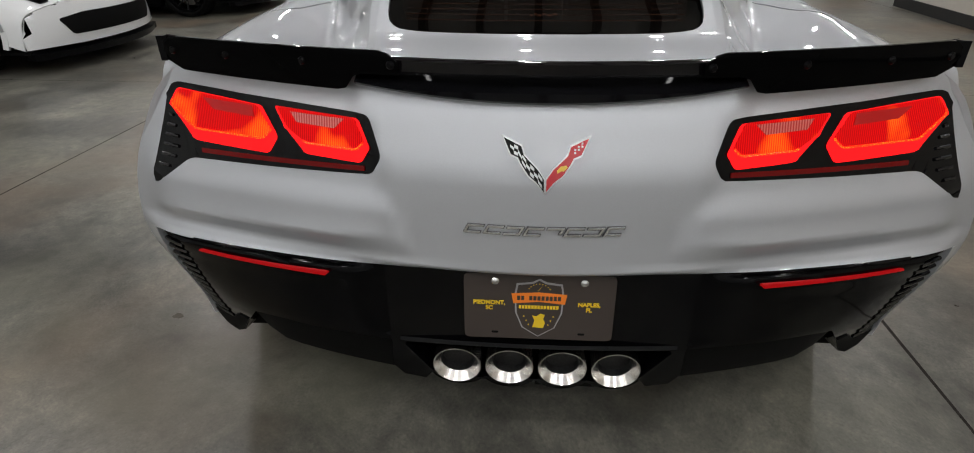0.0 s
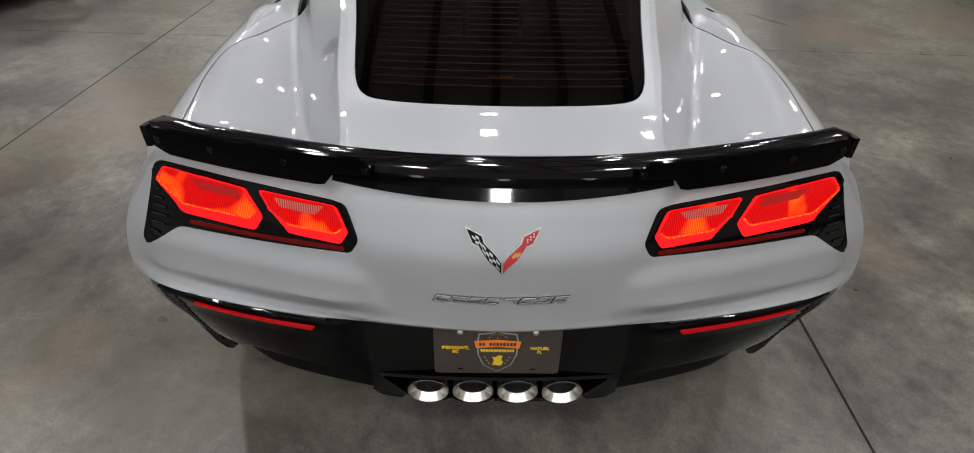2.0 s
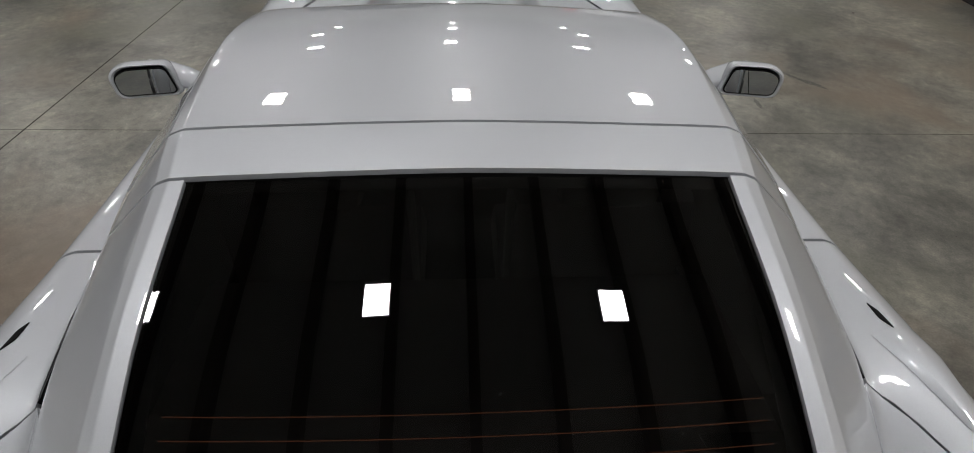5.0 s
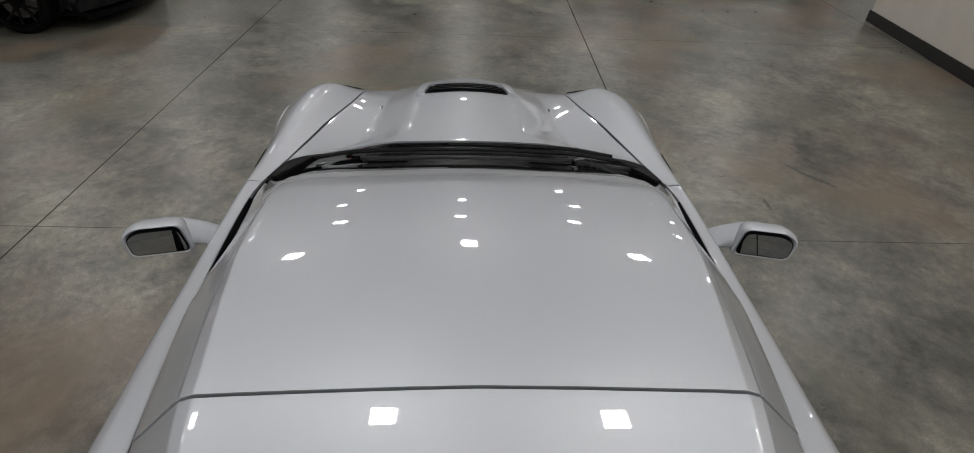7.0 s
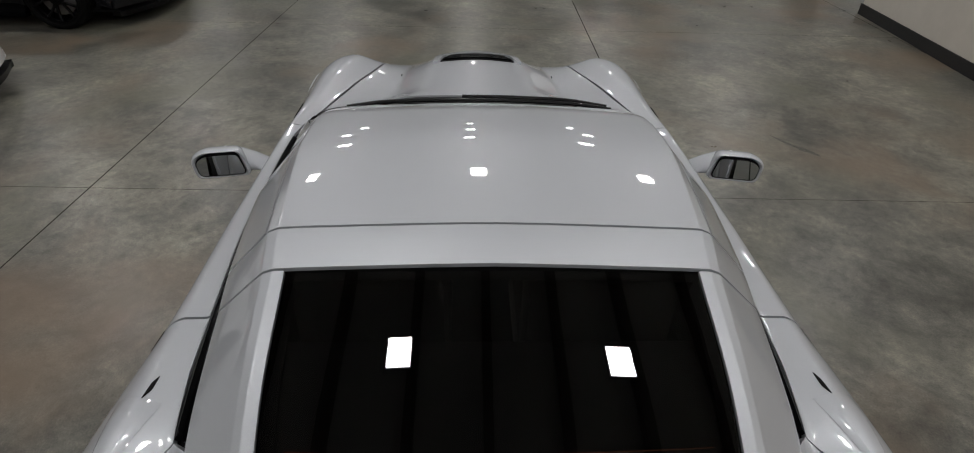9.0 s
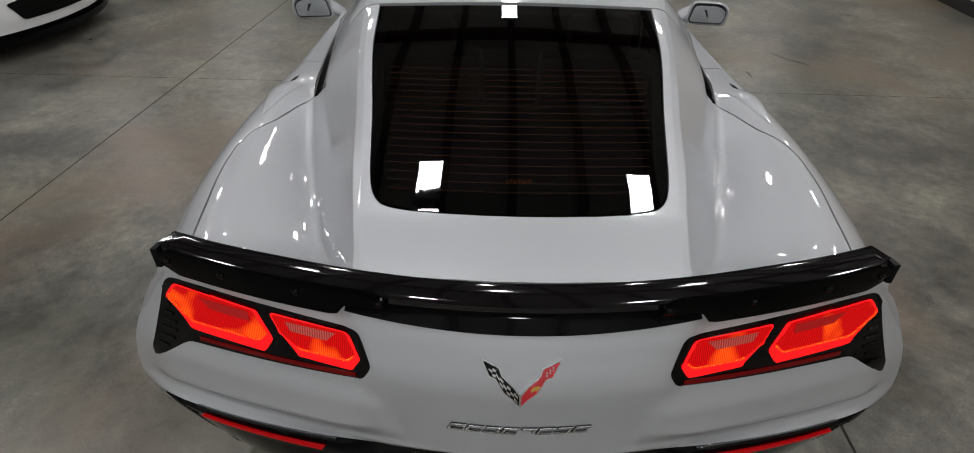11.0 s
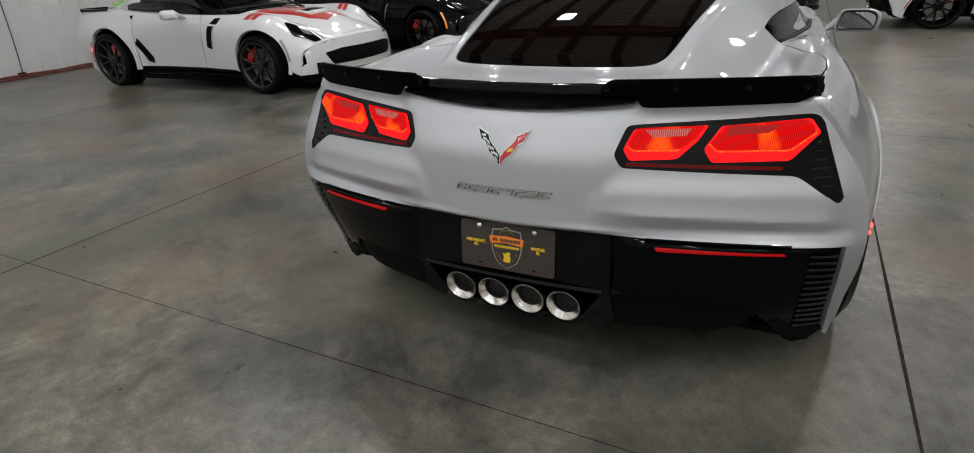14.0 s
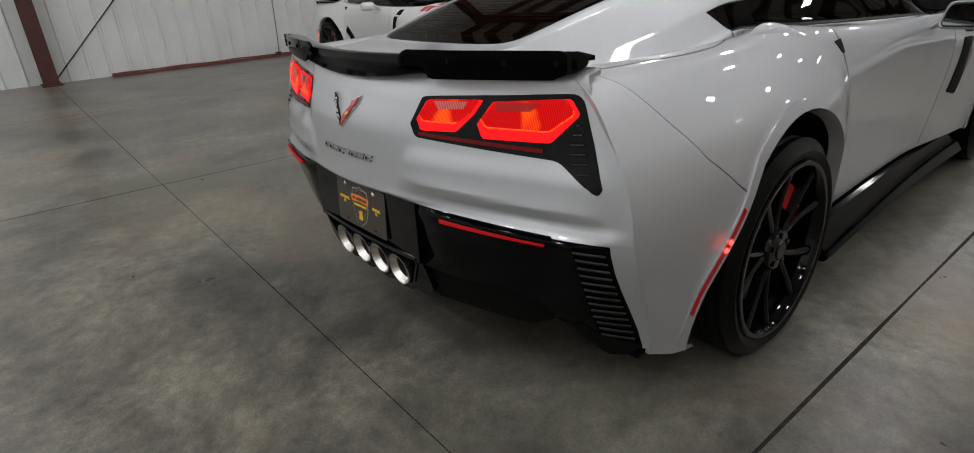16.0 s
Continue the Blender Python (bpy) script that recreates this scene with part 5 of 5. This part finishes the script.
def column(x, y):
    ob = thing("column", "dark red steel wall column", "column", "wall columns", "structure", Matrix.Translation((x, y, 0)))
    bm = bmesh.new()
    box(bm, 0, .30, -.012, .012, 0, H - .6)
    part("web", bm, COLUMNRED, ob, smooth=False)
    for q in (0, .30):
        bm = bmesh.new()
        box(bm, q - .008, q + .008, -.10, .10, 0, H - .6)
        part("flange", bm, COLUMNRED, ob, smooth=False)
    bm = bmesh.new()
    box(bm, -.05, .40, -.14, .14, 0, .02, .004)
    part("base_plate", bm, COLUMNRED, ob, smooth=False)
    return ob


for y in (0.03, 7.5, 15.0, 22.5):
    column(X0 + .05, y)
bm = bmesh.new()
sweep(bm, [(X0 + .12, .10, .05), (X0 + .12, 4.6, 4.6)], .012, 6)
tagged(part("brace_rod", bm, DARKBASE, None), "dark diagonal steel bracing rod on the wall", "brace")
for k, (r, z) in enumerate(((.016, .016), (.013, .05), (.013, .016))):
    bm = bmesh.new()
    pts = []
    for j in range(40):
        y = .9 + 5.2 * j / 39
        pts.append((X0 + .09 + .05 * k + .03 * math.sin(j * .55 + k), y, z + .005 * math.sin(j * .9)))
    sweep(bm, pts, r, 8)
    tagged(part("hose", bm, HOSE, None), "red-brown hose lying along the wall foot", "hose", "hoses along the wall")

# beige office block with a dark base
bm = bmesh.new()
box(bm, 5.42, 9.2, -4.5, 8.43, 0.0, 3.2)
ob = tagged(part("office_wall", bm, BEIGE, None, smooth=False), "plain beige plastered partition block", "wall", kind="structure")
ob.matrix_basis = Matrix.Translation((5.42, 8.43, 0)) @ pose(0, 0, 0, 0, 0, -6) @ Matrix.Translation((-5.42, -8.43, 0))
bm = bmesh.new()
box(bm, 5.40, 5.418, -4.5, 8.45, 0.0, .14, .004)
box(bm, 5.42, 9.2, 8.432, 8.45, 0.0, .14, .004)
ob2 = tagged(part("baseboard", bm, DARKBASE, None, smooth=False), "black rubber base board", "baseboard", kind="structure")
ob2.matrix_basis = ob.matrix_basis.copy()


# ---- high-bay lamps ----
def high_bay(x, y):
    ob = thing("high_bay_lamp", "white rectangular high-bay lamp hung below the roof", "ceiling lamp", "high-bay lamps", m=Matrix.Translation((x, y, 0)))
    bm = bmesh.new()
    box(bm, -.15, .15, -.24, .24, 5.56, 5.62, .01)
    part("housing", bm, GREYPRINT, ob, smooth=False)
    bm = bmesh.new()
    box(bm, -.135, .135, -.22, .22, 5.548, 5.558)
    part("diffuser", bm, LEDWHITE, ob, smooth=False)
    lamp = bpy.data.lights.new("led_light", "AREA")
    lamp.shape, lamp.size, lamp.size_y, lamp.energy, lamp.color = "RECTANGLE", .27, .44, LAMP_POWER, (1.0, .988, .980)
    led = new("led_light", lamp)
    led.parent = ob
    led.location = (0, 0, 5.544)
    for q in (-.2, .2):
        bm = bmesh.new()
        sweep(bm, [(0, q, 5.62), (0, q, H + .01)], .004, 5)
        part("cable", bm, DARKBASE, ob)
    return ob


# rows across the hall; the dense unseen one at y -5.0 is added to brighten the car's rear
for y, gap, shift, turn in ((-5.0, 2.2, .3, 0), (-2.7, 3.7, .2, 0), (2.95, 2.50, -.85, -.05), (7.9, 2.95, .12, 0), (12.3, 3.05, -.05, 0), (17.0, 4.1, .0, 0), (23.0, 4.7, 0, 0)):
    for j in range(-4, 5):
        x = gap * j + shift
        if (-7.6 if 2 < y < 8 else X0 + .6) < x < X1 - .6:
            high_bay(x, y + turn * (x - shift))

# ---- the cars ----
car = thing("sports_car", "silver-grey two-seat sports car with black spoiler and lit tail lamps", "car", "sports cars")
build_car(car, SILVER, WHEELBLACK)


def clone_car(label, swap, m, name="sports_car", drop=()):
    """Another car of the same make, in other colours."""
    ob = copy_thing(car, m)
    ob["label"] = label
    ob.name = name
    done = {}
    for o in list(ob.children_recursive):
        base = o.name.split(".")[0]
        if base in drop:
            bpy.data.objects.remove(o)
            continue
        old = o.data.materials[0] if o.data else None
        if old in swap:
            if (o.data, swap[old]) not in done:
                me = o.data.copy()
                me.materials[0] = swap[old]
                done[o.data, swap[old]] = me
            o.data = done[o.data, swap[old]]
    return ob


black = clone_car("black two-seat sports car with red fender stripes on the concrete", {SILVER: BLACKPAINT}, pose(-8.24, 8.07, 0, 0, 0, -90))
fender_stripes(black)
clone_car("black two-seat sports car parked beyond a white one", {SILVER: BLACKPAINT}, pose(-8.4, 11.5, 0, 0, 0, -90))
clone_car("black two-seat sports car with amber side marker, parked far back", {SILVER: BLACKPAINT}, pose(-3.1, 13.1, 0, 0, 0, -90))
clone_car("white two-seat sports car with black wheels", {SILVER: WHITE}, pose(1.98, 11.23, 0, 0, 0, -90))
white = thing("sports_car", "white two-seat sports car with black soft top and red stripes", "car", "sports cars", m=pose(-8.41, 4.66, 0, 0, 0, -90))
build_car(white, WHITE, WHEELGREY, soft_top=True, stripes=True)

# ---- small things by the wall ----
bm = bmesh.new()
pts, prev = [], None
for i in range(13):
    for j in range(9):
        a, h = -.5 + i / 12, -.5 + j / 8
        pts.append(bm.verts.new((.34 * a, .26 * h + .03 * math.sin(9 * a), .022 + .018 * math.sin(7 * a + 2) * math.cos(6 * h) - .05 * max(0, abs(h) - .35))))
for i in range(12):
    for j in range(8):
        bm.faces.new((pts[i * 9 + j], pts[i * 9 + j + 1], pts[i * 9 + j + 10], pts[i * 9 + j + 9]))
r = bmesh.ops.extrude_face_region(bm, geom=bm.faces[:])
bmesh.ops.translate(bm, vec=(0, 0, -.006), verts=[v for v in r["geom"] if isinstance(v, bmesh.types.BMVert)])
cloth = tagged(part("cleaning_cloth", bm, GREEN, None), "bright green cleaning cloth dropped on the white car", "cloth")
cloth.matrix_basis = pose(-8.24, 4.62, 1.012, 8, 0, 20)


def wall_box(name, label, w, h, d, material, m, category):
    ob = thing(name, label, category, m=m)
    bm = bmesh.new()
    box(bm, 0, d, -w / 2, w / 2, 0, h, .006)
    body = part("body", bm, material, ob, smooth=False)
    bm = bmesh.new()
    box(bm, d, d + .006, -w * .36, w * .36, h * .18, h * .82, .002)
    part("cover", bm, material, body, smooth=False)
    return ob


wall_box("junction_box", "small black junction box at the wall foot", .10, .08, .07, SATIN, Matrix.Translation((X0 + .03, 3.85, .0)), "electrical box")
wall_box("alarm_bell", "small red alarm box on the metal wall", .12, .16, .06, CALIPER, Matrix.Translation((X0 + .03, 3.93, 1.22)), "alarm")
bm = bmesh.new()
sweep(bm, [(X0 + .045, 3.87, .07), (X0 + .045, 3.90, .4), (X0 + .045, 3.92, .9), (X0 + .045, 3.93, 1.23)], .007, 6)
tagged(part("conduit", bm, DARKBASE, None), "thin dark conduit up the wall", "conduit")
# tyre scuffs on the concrete
for k, (x, y, a, l) in enumerate(((2.50, 4.38, 62, .34), (2.56, 4.30, 58, .26), (2.62, 4.24, 64, .18), (2.05, 3.95, 95, .16))):
    bm = bmesh.new()
    prev = None
    for j in range(13):
        w = .018 * math.sin(math.pi * (j + .6) / 13.2) * random.uniform(.6, 1.2)
        ring = [bm.verts.new((l * (j / 12 - .5), w, .0012)), bm.verts.new((l * (j / 12 - .5), -w, .0012))]
        if prev:
            bm.faces.new((prev[0], prev[1], ring[1], ring[0]))
        prev = ring
    sc = tagged(part("tyre_scuff", bm, SCUFF, None, smooth=False), "dark rubber scuff on the concrete", "scuff mark", "tyre scuffs", "structure")
    sc.matrix_basis = pose(x, y, 0, 0, 0, -a)
